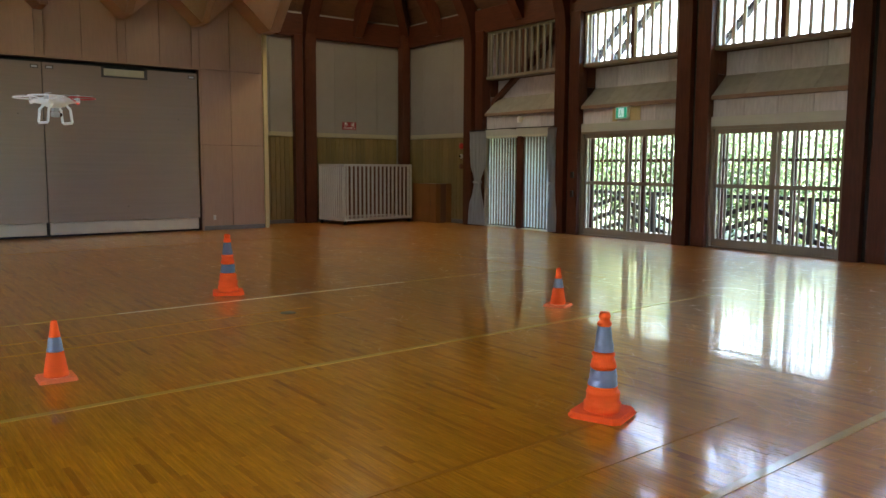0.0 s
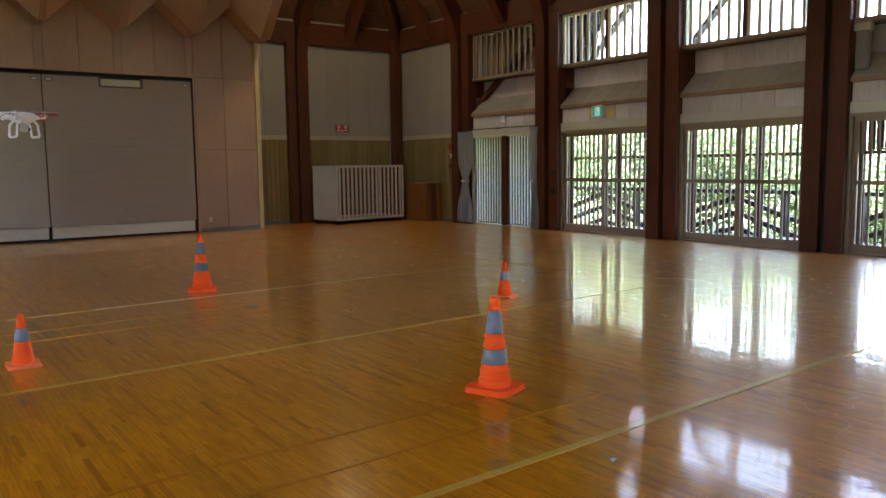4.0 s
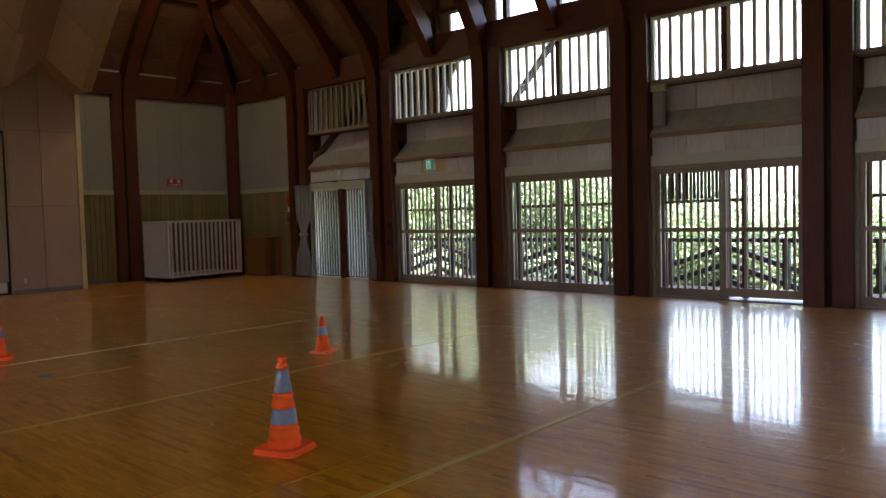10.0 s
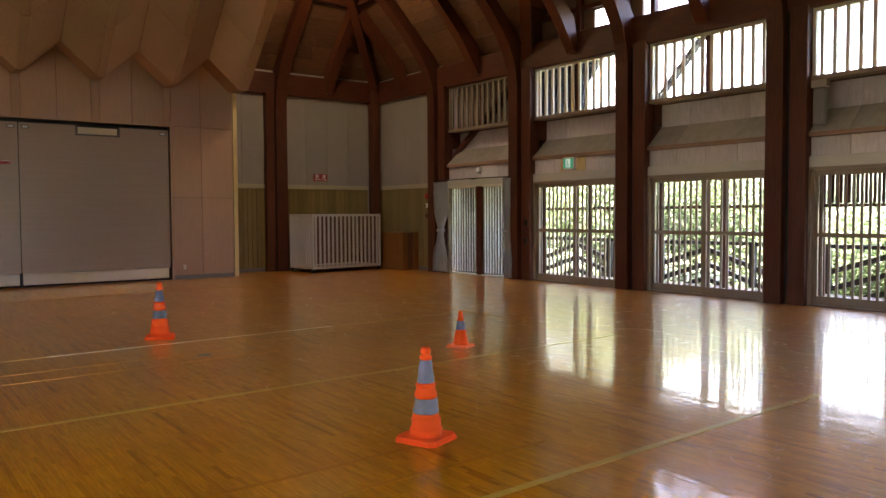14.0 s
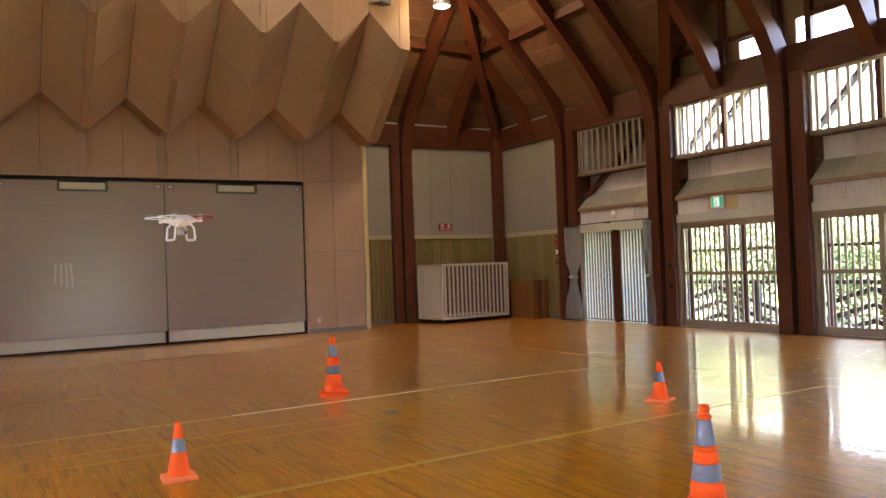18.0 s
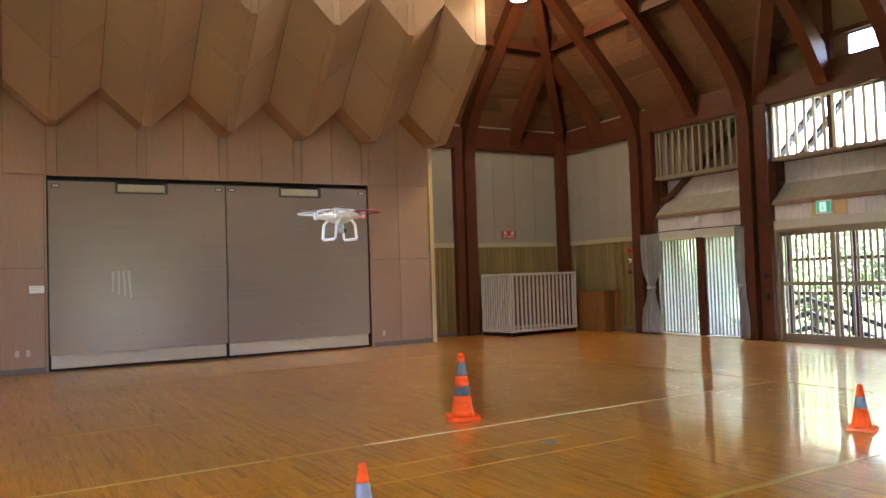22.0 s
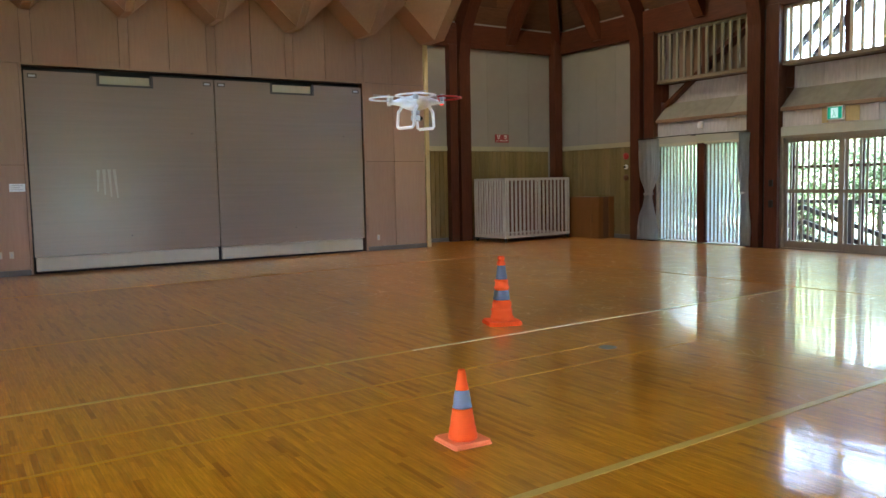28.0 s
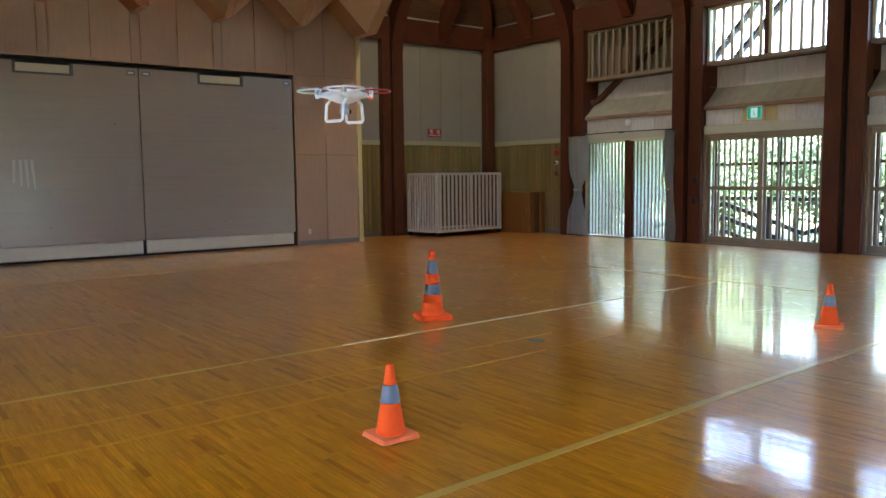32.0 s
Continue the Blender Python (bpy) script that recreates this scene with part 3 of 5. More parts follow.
# ---------------------------------------------------------------- folding stage panels in the recess
for x0, x1 in ((OP0 + 0.012, -3.210), (-3.190, OP1 - 0.012)):
    unit = tagged(new("stowed_stage_panel"), "large pale grey laminate stowed panel with a cream kick board", "panel unit", "stowed panels in the recess")
    w = x1 - x0
    n0, n1 = x0 + 0.355 * w, x0 + 0.655 * w
    body = prism([(x0, 0.31), (x1, 0.31), (x1, 3.615), (n1, 3.615), (n1, 3.39), (n0, 3.39), (n0, 3.615), (x0, 3.615)], "y", 0.0, 0.06)
    part("front", body, M_SHUTTER, unit)
    part("kick_board", box(x0 + 0.02, x1 - 0.03, 0.03, 0.09, 0.048, 0.305, 0.012), M_SKIRT, unit, "cream kick board")
    h = bmesh.new()
    add_box(h, n0, n1, -0.006, 0.06, 3.392, 3.43)
    add_box(h, n0, n0 + 0.05, -0.006, 0.06, 3.432, 3.615)
    add_box(h, n1 - 0.05, n1, -0.006, 0.06, 3.432, 3.615)
    part("handle_slot", h, M_SLOT, unit, "dark metal handle slot")
    part("handle_bar", box(n0 + 0.055, n1 - 0.055, 0.03, 0.06, 3.435, 3.585, 0.006), M_DADO, unit, "cream handle board")
    for cx in (x0 + 0.13, x1 - 0.13):
        ring = bmesh.new()
        add_box(ring, cx - 0.075, cx + 0.075, -0.007, 0.0, 3.485, 3.497)
        add_box(ring, cx - 0.075, cx + 0.075, -0.007, 0.0, 3.548, 3.56)
        add_box(ring, cx - 0.075, cx - 0.060, -0.007, 0.0, 3.497, 3.548)
        add_box(ring, cx + 0.060, cx + 0.075, -0.007, 0.0, 3.497, 3.548)
        part("latch_frame", ring, M_SLOT, unit, "small dark latch frame")
        part("latch_plate", box(cx - 0.050, cx + 0.050, -0.004, 0.0, 3.507, 3.538), M_GREY, unit, "small metal latch plate")
    for cx, cz in ((x0 + 0.86 * w, 2.55), (x0 + 0.50 * w, 0.62)):
        part("screw_hole", box(cx - 0.012, cx + 0.012, -0.002, 0.0, cz - 0.010, cz + 0.010), M_SLOT, unit)
    part("maker_plate", box(x0 + 0.10, x0 + 0.24, 0.024, 0.03, 0.06, 0.085), M_GREY, unit, "small grey plate")
    # black strip behind the kick board: the dark of the gap put into colour
    part("base_gap_shade", box(x0, x1, 0.11, 0.2, 0.0, 0.3), M_BLACK, unit)

# rubbed marks on the first panel
scuffed = [o for o in bpy.data.objects if o.name.startswith("stowed_stage_panel")][0]
for i, (dx, z0, z1) in enumerate(((0.0, 1.46, 1.86), (0.10, 1.40, 1.87), (0.19, 1.36, 1.87), (0.28, 1.34, 1.87))):
    lean = 0.02 * (i - 1)
    part("rub_mark", prism([(-5.44 + dx, z1), (-5.385 + dx, z1), (-5.40 + dx + lean, z0), (-5.425 + dx + lean, z0)], "y", -0.0015, 0.0), M_SCUFF, scuffed, "pale rubbed streak")

# ---------------------------------------------------------------- back wall and corner wall
back = tagged(new("wall_back"), "white boarded wall over olive wooden wainscot", "wall", kind="structure")
side = tagged(new("wall_corner_side"), "white boarded wall over olive wooden wainscot", "wall", kind="structure")
part("wall_core", box(X_END, XW + 0.3, YB + 0.035, YB + 0.25, 0, 5.6), M_WHITEWALL, back)
part("wall_core", box(XW + 0.035, XW + 0.25, COLS[0], YB + 0.03, 0, 5.6), M_WHITEWALL, side)


def run(length, step):
    k = max(1, round(length / step))
    return [i * length / k for i in range(k + 1)]


def clad(a, b_, place, parent):
    """Boards between a and b_ along a wall; place(u0, u1, d0, d1, z0, z1) gives the box."""
    for u0, u1 in zip(run(b_ - a, 0.135), run(b_ - a, 0.135)[1:]):
        part("wainscot_board", place(a + u0 + 0.004, a + u1 - 0.004, 0.005, 0.03, 0.10, 2.30, 0.008), M_WAINSCOT, parent)
    for u0, u1 in zip(run(b_ - a, 0.68), run(b_ - a, 0.68)[1:]):
        part("wall_board", place(a + u0 + 0.002, a + u1 - 0.002, 0.005, 0.03, 2.42, 5.0, 0.002), M_WHITEWALL, parent)
    part("wainscot_backing", place(a, b_, 0.031, 0.034, 0.10, 2.30, 0.0), M_GROOVE, parent)
    part("dado_rail", place(a, b_, -0.02, 0.03, 2.302, 2.418, 0.006), M_DADO, parent, "beige dado rail")
    part("baseboard", place(a, b_, -0.005, 0.03, 0.0, 0.098, 0.003), M_BASEBOARD, parent, "dark baseboard")


def place_back(u0, u1, d0, d1, z0, z1, bv):
    return box(u0, u1, YB + d0, YB + d1, z0, z1, bv)


def place_side(u0, u1, d0, d1, z0, z1, bv):
    return box(XW + d0, XW + d1, u0, u1, z0, z1, bv)


clad(X_END, 3.02, place_back, back)
clad(3.60, 6.33, place_back, back)
clad(COLS[0] + 0.37, YB - 0.15, place_side, side)

# ---------------------------------------------------------------- timber frame
INNER = [(6.45, 0.0), (6.45, 4.6), (6.40, 4.98), (6.28, 5.34), (6.04, 5.76), (5.64, 6.25), (5.12, 6.80), (4.40, 7.53), (3.70, 8.25), (1.9, 10.10)]
OUTER = [(1.9, EAVE + SLOPE * (XW - 1.9) - 0.03), (XW - 0.2, EAVE + SLOPE * 0.2 - 0.03), (6.76, 5.3), (6.76, 0.0)]


def rib(name, lo, hi, axis="y", foot=True, parent=None):
    pts = INNER + OUTER
    if not foot:
        pts = [(6.50, 5.05)] + INNER[4:] + OUTER[:2] + [(6.62, 5.05)]
    if axis == "x":
        pts = [(p - XW + YB, z) for p, z in pts]
    ob = part(name, prism(pts, axis, lo, hi), M_BEAM, parent)
    return ob


for c in COLS:
    col = tagged(new("timber_column"), "dark reddish-brown laminated timber column curving into a roof rib", "column", "columns along the window wall")
    rib("curved_rib", c + 0.04, c + 0.35, parent=col)
    part("straight_post", box(6.50, 6.78, c - 0.35, c - 0.05, 0, 4.95, 0.008), M_BEAM, col)
    # black strip in the gap of rib and post: its shade put into colour
    part("gap_shade_strip", box(6.58, 6.74, c - 0.05, c + 0.04, 0, 4.95), M_BLACK, col)
col = tagged(new("timber_column"), "dark reddish-brown laminated timber column curving into a roof rib", "column", "columns along the window wall")
rib("curved_rib", 3.28, 3.60, "x", parent=col)
part("straight_post", box(3.0, 3.24, YB - 0.17, YB + 0.1, 0, 4.95, 0.008), M_BEAM, col)
part("gap_shade_strip", box(3.24, 3.28, YB - 0.1, YB + 0.07, 0, 4.95), M_BLACK, col)

corner = tagged(new("corner_column"), "dark brown timber corner post under the hip rafter", "column")
part("post", box(6.36, 6.62, YB - 0.26, YB - 0.01, 0, 5.3, 0.01), M_BEAM, corner)
part("hip_rafter", bar((6.75, YB + 0.08, 5.20), (1.9, YB - 4.77, 5.20 + SLOPE * 4.85), 0.22, 0.50), M_BEAM, corner)

for y in (-0.55, -3.8, -7.1, -10.4, -13.7):
    j = tagged(new("jack_rafter"), "curved dark timber jack rafter", "rafter", "jack rafters of the roof")
    rib("rafter", y - 0.13, y + 0.13, foot=False, parent=j)
for x in (4.95, 1.95):
    j = tagged(new("jack_rafter"), "curved dark timber jack rafter", "rafter", "jack rafters of the roof")
    rib("rafter", x - 0.13, x + 0.13, "x", False, parent=j)

# eave beams, ring purlins and valley rafters
structure("eave_beam", box(6.56, 6.86, -20, YB, 4.90, 5.49, 0.01), M_BEAM_Y, "deep dark timber eave beam over the windows", "beam")
structure("eave_beam_back", box(X_END, 6.56, YB - 0.12, YB + 0.18, 4.90, 5.49, 0.01), M_BEAM_X, "deep dark timber eave beam on the back wall", "beam")
structure("purlin_window_side", bar((4.95, -20, 7.27), (4.95, YB - 1.72, 7.27), 0.14, 0.2), M_BEAM_Y, "slim timber ring purlin between the ribs", "purlin")
structure("purlin_back", bar((X_END, YB - 1.72, 7.27), (4.88, YB - 1.72, 7.27), 0.14, 0.2), M_BEAM_X, "slim timber ring purlin between the ribs", "purlin")
structure("valley_rafter", bar((6.7, -5.5, 5.3), (1.9, -10.3, 5.3 + SLOPE * 4.8), 0.24, 0.4), M_BEAM, "diagonal dark valley rafter of the dormer", "rafter")

# boarded roof: one mesh for each face
roof_bm = bmesh.new()
S_MAX = 6.0


rr = random.Random(23)


def roof_plank(p, q, r, s_):
    a = [roof_bm.verts.new(v) for v in (p, q, r, s_)]
    roof_bm.faces.new(a)
    up = [roof_bm.verts.new((v[0], v[1], v[2] + 0.04)) for v in (p, q, r, s_)]
    roof_bm.faces.new(up[::-1])
    for i in range(4):
        roof_bm.faces.new((a[i], up[i], up[(i + 1) % 4], a[(i + 1) % 4]))


def roof_board(p, q, r, s_):
    """A row of planks between the ends p-q and s_-r, butted at uneven lengths."""
    p, q, r, s_ = Vector(p), Vector(q), Vector(r), Vector(s_)
    length = max((s_ - p).length, 0.1)
    cuts = [0.0]
    while cuts[-1] < 1:
        cuts.append(cuts[-1] + rr.uniform(1.3, 2.6) / length)
    cuts[-1] = 1.0
    if len(cuts) > 2 and cuts[-1] - cuts[-2] < 0.3 / length:
        del cuts[-2]
    for u, v in zip(cuts, cuts[1:]):
        v -= 0.004 / length
        roof_plank(p.lerp(s_, u), q.lerp(r, u), q.lerp(r, v), p.lerp(s_, v))


step = 0.30
k = 0
while k * step < S_MAX:
    s0, s1 = k * step - (0.5 if k == 0 else 0), (k + 1) * step - 0.008
    z0, z1 = EAVE + SLOPE * s0 + rr.uniform(0, 0.01), EAVE + SLOPE * s1
    roof_board((XW - s0, YB - s0, z0), (XW - s1, YB - s1, z1), (XW - s1, -5.45 - s1, z1), (XW - s0, -5.45 - s0, z0))
    roof_board((XW - s0, YB - s0, z0), (XW - s1, YB - s1, z1), (1.0, YB - s1, z1), (1.0, YB - s0, z0))
    # dormer slopes, rising away from the valley on both sides of its ridge
    roof_board((XW - s0, -5.45 - s0, z0), (XW - s1, -5.45 - s1, z1), (7.6, -5.45 - s1, z1), (7.6, -5.45 - s0, z0))
    roof_board((XW - s0, -18.69 + s0, z0), (XW - s1, -18.69 + s1, z1), (7.6, -18.69 + s1, z1), (7.6, -18.69 + s0, z0))
    k += 1
k = S_MAX + 0.6
for quad in (((XW + 0.6, YB + 0.6), (XW - k, YB - k), (XW - k, -5.45 - k), (XW + 0.6, -5.45 + 0.6)), ((XW + 0.6, YB + 0.6), (XW - k, YB - k), (1.0, YB - k), (1.0, YB + 0.6))):
    zs = [EAVE - SLOPE * 0.6 + 0.06, EAVE + SLOPE * k + 0.06, EAVE + SLOPE * k + 0.06, EAVE - SLOPE * 0.6 + 0.06]
    roof_plank(*[(u, v, z) for (u, v), z in zip(quad, zs)])
tagged(part("ceiling", roof_bm, M_ROOFBOARD), "sloping roof boarding of brown planks", "ceiling", kind="structure")
structure("ceiling_top", box(X_FAR, XW, Y_FAR, 2, EAVE + SLOPE * S_MAX, EAVE + SLOPE * S_MAX + 0.3), M_CEIL, "dark flat upper ceiling", "ceiling")

# plain walls that close the hall
ww = bmesh.new()
add_box(ww, X_FAR - 0.2, X_FAR, Y_FAR, 1.4, 2.3, 3.8)
add_box(ww, X_FAR - 0.2, X_FAR, Y_FAR, 1.4, 4.9, 12)
for half, z0, z1 in ((1.2, 0, 2.3), (0.3, 3.8, 4.9)):
    for y0, y1 in [(COLS[2] - half, 1.4)] + [(c - half, c + half) for c in COLS[3:5]] + [(Y_FAR, COLS[5] + half)]:
        add_box(ww, X_FAR - 0.2, X_FAR, y0, y1, z0, z1)
structure("wall_west", ww, M_PLAIN, "plain plywood wall with door and clerestory openings", "wall")
# the opening is unseen, added to let daylight in from behind
sw = bmesh.new()
add_box(sw, X_FAR, -3.4, Y_FAR - 0.2, Y_FAR, 0, 12)
add_box(sw, -0.8, 7.4, Y_FAR - 0.2, Y_FAR, 0, 12)
add_box(sw, -3.4, -0.8, Y_FAR - 0.2, Y_FAR, 2.3, 12)
structure("wall_south", sw, M_PLAIN, "plain plywood wall with an unseen opening added for daylight", "wall")
structure("wall_east_far", box(XW, XW + 0.3, Y_FAR, COLS[5] - 0.35, 0, 12), M_PLAIN, "plain plywood wall", "wall")


# ---------------------------------------------------------------- window wall
def sash(parent, y0, y1, z0, z1, x, mids, pitch, sw_, slat_m, stile=0.07, top=0.09, bottom=0.14, d=0.045):
    f_ = bmesh.new()
    add_box(f_, x, x + d, y0, y0 + stile, z0, z1)
    add_box(f_, x, x + d, y1 - stile, y1, z0, z1)
    add_box(f_, x, x + d, y0 + stile, y1 - stile, z0, z0 + bottom)
    add_box(f_, x, x + d, y0 + stile, y1 - stile, z1 - top, z1)
    for m_ in mids:
        add_box(f_, x, x + d, y0 + stile, y1 - stile, m_ - 0.035, m_ + 0.035)
    sashes = part("sash_frame", f_, M_SASH, parent)
    inner = y1 - y0 - 2 * stile
    k_ = int(inner / pitch)
    me = mesh_of(box(0.006, 0.03, -sw_ / 2, sw_ / 2, z0 + bottom, z1 - top), "slat", slat_m)
    for i in range(k_):
        o = part("slat", me, None, sashes)
        o.location = (x, y0 + stile + (i + 0.5) * inner / k_, 0)
    return sashes


rnd_blind = random.Random(3)
for k in range(5):
    ya, yb = COLS[k] - 0.35, COLS[k + 1] + 0.35          # high y, low y
    bay = tagged(new("window_%d" % (k + 1)), "curtained lattice door bay" if k == 0 else "sliding wooden lattice doors under pale siding and clerestory window", "window bay", kind="structure")
    part("lintel", box(6.60, 6.72, yb, ya, 2.30, 2.48, 0.004), M_LINTEL, bay, "cream lintel board")
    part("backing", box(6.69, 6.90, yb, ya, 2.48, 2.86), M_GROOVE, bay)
    part("eave_edge", box(6.575, 6.68, yb, ya, 2.80, 2.875, 0.006), M_EDGE, bay, "brown wooden edge strip")
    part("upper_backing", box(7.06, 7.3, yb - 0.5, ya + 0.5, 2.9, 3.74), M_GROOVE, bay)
    ys = [yb + (ya - yb) * i / 4 for i in range(5)]
    for a, b_ in zip(ys, ys[1:]):
        part("siding_panel", box(6.655, 6.69, a + 0.004, b_ - 0.004, 2.485, 2.795, 0.003), M_SIDING, bay)
        part("siding_panel", box(7.03, 7.06, a + 0.004, b_ - 0.004, 3.28, 3.72, 0.003), M_SIDING, bay)
        part("sloped_panel", prism([(6.60, 2.88), (7.05, 3.30), (7.05, 3.27), (6.63, 2.86)], "y", a + 0.004, b_ - 0.004), M_SLOPE, bay)
    for y0, y1 in ((yb - 0.06, yb - 0.002), (ya + 0.002, ya + 0.06)):
        part("jamb_board", box(6.785, 7.055, y0, y1, 3.30, 3.74), M_BEAM, bay)
    part("recess_soffit", box(6.79, 7.30, yb - 0.08, ya + 0.08, 3.742, 3.79), M_BEAM, bay)
    part("window_sill", box(6.62, 6.84, yb, ya, 3.722, 3.80, 0.006), M_SASH, bay)
    # clerestory grille between the columns
    c0, c1 = 3.802, 4.898
    mid = (ya + yb) / 2
    fm = bmesh.new()
    add_box(fm, 6.66, 6.76, yb + 0.002, yb + 0.06, c0, c1)
    add_box(fm, 6.66, 6.76, ya - 0.06, ya - 0.002, c0, c1)
    add_box(fm, 6.66, 6.76, yb + 0.06, ya - 0.06, c1 - 0.055, c1)
    part("clerestory_frame", fm, M_TRIM if k else M_SASH, bay)
    part("mullion", box(6.70, 6.78, mid - 0.055, mid + 0.055, c0, c1 - 0.056), M_BEAM, bay)
    sl = mesh_of(box(6.645, 6.690, -0.030, 0.030, c0, c1 - 0.056), "slat", M_SLAT if k == 0 else M_TRIM)
    cnt = 12
    for i in range(cnt):
        o = part("slat", sl, None, bay)
        o.location = (0, yb + 0.06 + (i + 0.5) * (ya - yb - 0.12) / cnt, 0)
    if k == 0:
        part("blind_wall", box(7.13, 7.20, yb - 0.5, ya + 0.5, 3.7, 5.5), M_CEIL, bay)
        part("brace", bar((7.0, ya + 0.1, 3.15), (7.0, yb - 0.2, 5.15), 0.1, 0.24, (1, 0, 0)), M_BEAM, bay, "diagonal dark timber brace")
    else:
        g = part("pane", box(6.74, 6.746, yb + 0.06, ya - 0.06, c0, c1 - 0.06), M_GLASS, bay)
        g.visible_shadow = False
    # gable glazing over the eave beam
    if k >= 1:
        gm = bmesh.new()
        for yy in (yb, mid, ya):
            add_box(gm, 6.72, 6.84, yy - 0.06, yy + 0.06, 5.4, 9.5)
        for zz in (5.42, 6.02, 7.0):
            add_box(gm, 6.74, 6.82, yb, ya, zz - 0.05, zz + 0.05)
        part("gable_frame", gm, M_BEAM, bay)
        brace = [(ya + 0.75, 3.55), (mid + 0.45, 5.2)]
        if k < 3:
            part("outer_brace", bar((7.42, *brace[0]), (7.42, *brace[1]), 0.08, 0.16, (1, 0, 0)), M_DECK, bay, "weathered outer brace")
        # dark sheets added behind the gable glazing to dim what comes through
        if k > 1:
            part("gable_light_block", box(6.86, 6.92, yb - 0.35, ya + 0.36, 6.05 if k == 2 else 6.95, 12.5), M_CEIL, bay)
        if k == 1:
            part("outer_brace", bar((7.42, ya + 0.20, 3.55), (7.42, yb + 1.10, 5.2), 0.08, 0.16, (1, 0, 0)), M_DECK, bay, "weathered outer brace")
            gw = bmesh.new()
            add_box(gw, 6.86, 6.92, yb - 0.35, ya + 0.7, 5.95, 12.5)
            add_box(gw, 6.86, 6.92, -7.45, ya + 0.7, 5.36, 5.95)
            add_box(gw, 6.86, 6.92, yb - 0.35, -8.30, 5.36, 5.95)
            part("gable_light_block", gw, M_CEIL, bay)
    # doors
    fr = bmesh.new()
    add_box(fr, 6.60, 6.76, yb, yb + 0.05, 0, 2.30)
    add_box(fr, 6.60, 6.76, ya - 0.05, ya, 0, 2.30)
    add_box(fr, 6.60, 6.76, yb + 0.05, ya - 0.05, 2.25, 2.30)
    add_box(fr, 6.60, 6.78, yb + 0.05, ya - 0.05, 0, 0.03)
    part("door_frame", fr, M_SASH if k else M_TRIM, bay)
    if k:
        sash(bay, yb + 0.05, mid + 0.04, 0.075 if k == 3 else 0.03, 2.25, 6.62, (1.18,), 0.117, 0.042, M_SLAT)
        # metal rail added as a reflector, to brighten the gap under this door
        if k == 3:
            part("gap_reflector", box(6.79, 6.98, yb + 0.05, mid - 0.04, -0.058, 0.034, 0.003), M_STEEL, bay, "metal rail added to reflect sky in the gap under the door")
        sash(bay, mid - 0.04, ya - 0.05, 0.03, 2.25, 6.68, (1.18,), 0.117, 0.042, M_SLAT)
        os_ = bmesh.new()
        add_box(os_, 6.84, 6.88, (mid - 0.30) if k == 3 else yb + 0.05, ya - 0.05, 1.64, 1.695)
        if k == 3:
            for i in range(16):
                yy = mid + 0.06 + (ya - 0.18 - mid - 0.06) * (i + 0.5) / 16
                add_box(os_, 6.85, 6.87, yy - 0.026, yy + 0.026, 1.70, 2.25)
        add_box(os_, 6.84, 6.88, mid - 0.30, mid - 0.20, 0.03, 2.25)
        add_box(os_, 6.84, 6.88, ya - 0.16, ya - 0.06, 0.03, 2.25)
        part("outer_shutter_frame", os_, M_BEAM, bay, "brown outer shutter frame")
    else:
        bl = mesh_of(box(-0.002, 0.002, -0.034, 0.034, 0.06, 2.235), "blind_slat", M_BLIND)
        lath = mesh_of(box(-0.010, 0.010, -0.014, 0.014, 0.06, 2.235), "lath", M_SASH)
        for y0, y1 in ((yb + 0.05, mid - 0.10), (mid + 0.10, ya - 0.05)):
            for i in range(11):
                o = part("blind_slat", bl, None, bay, "white cloth blind slat")
                o.matrix_basis = pose(6.70, y0 + (i + 0.5) * (y1 - y0) / 11, 0, 0, 0, 3 + rnd_blind.uniform(-2, 2))
            for i in range(12):
                o = part("lath", lath, None, bay)
                o.location = (6.675, y0 + 0.012 + i * (y1 - y0 - 0.03) / 11, 0)
            part("blind_rail", box(6.67, 6.73, y0, y1, 2.235, 2.25), M_TRIM, bay)
        g = part("pane", box(6.79, 6.796, yb + 0.05, ya - 0.05, 0.03, 2.25), M_GLASS, bay)
        g.visible_shadow = False
        part("centre_post", box(6.60, 6.74, mid - 0.10, mid + 0.10, 0, 2.28, 0.006), M_BEAM, bay)

# ---------------------------------------------------------------- outside: ground, veranda, railing, trees
structure("ground", box(-600, 600, -600, 600, -1.2, -0.6), M_GROUND, "rough grassy ground around the hall", "ground")
structure("veranda_floor", box(6.9, 9.3, -24, 3, -0.25, -0.06), M_DECKFLOOR, "weathered veranda decking outside the doors", "deck")
# veranda roof is unseen, added to keep high sky light off the doors
structure("veranda_roof", prism([(7.31, 3.30), (9.5, 2.70), (9.5, 2.82), (7.31, 3.42)], "y", -24, 3), M_DECK, "unseen sloping veranda roof added to shade the doors from the sky", "roof")
# overhang is unseen too, added to cut sky light at the clerestory
structure("roof_overhang", prism([(6.95, 5.45), (8.1, 5.30), (8.1, 5.42), (6.95, 5.57)], "y", -24, 3), M_DECK, "unseen roof overhang added to shade the clerestory", "roof")
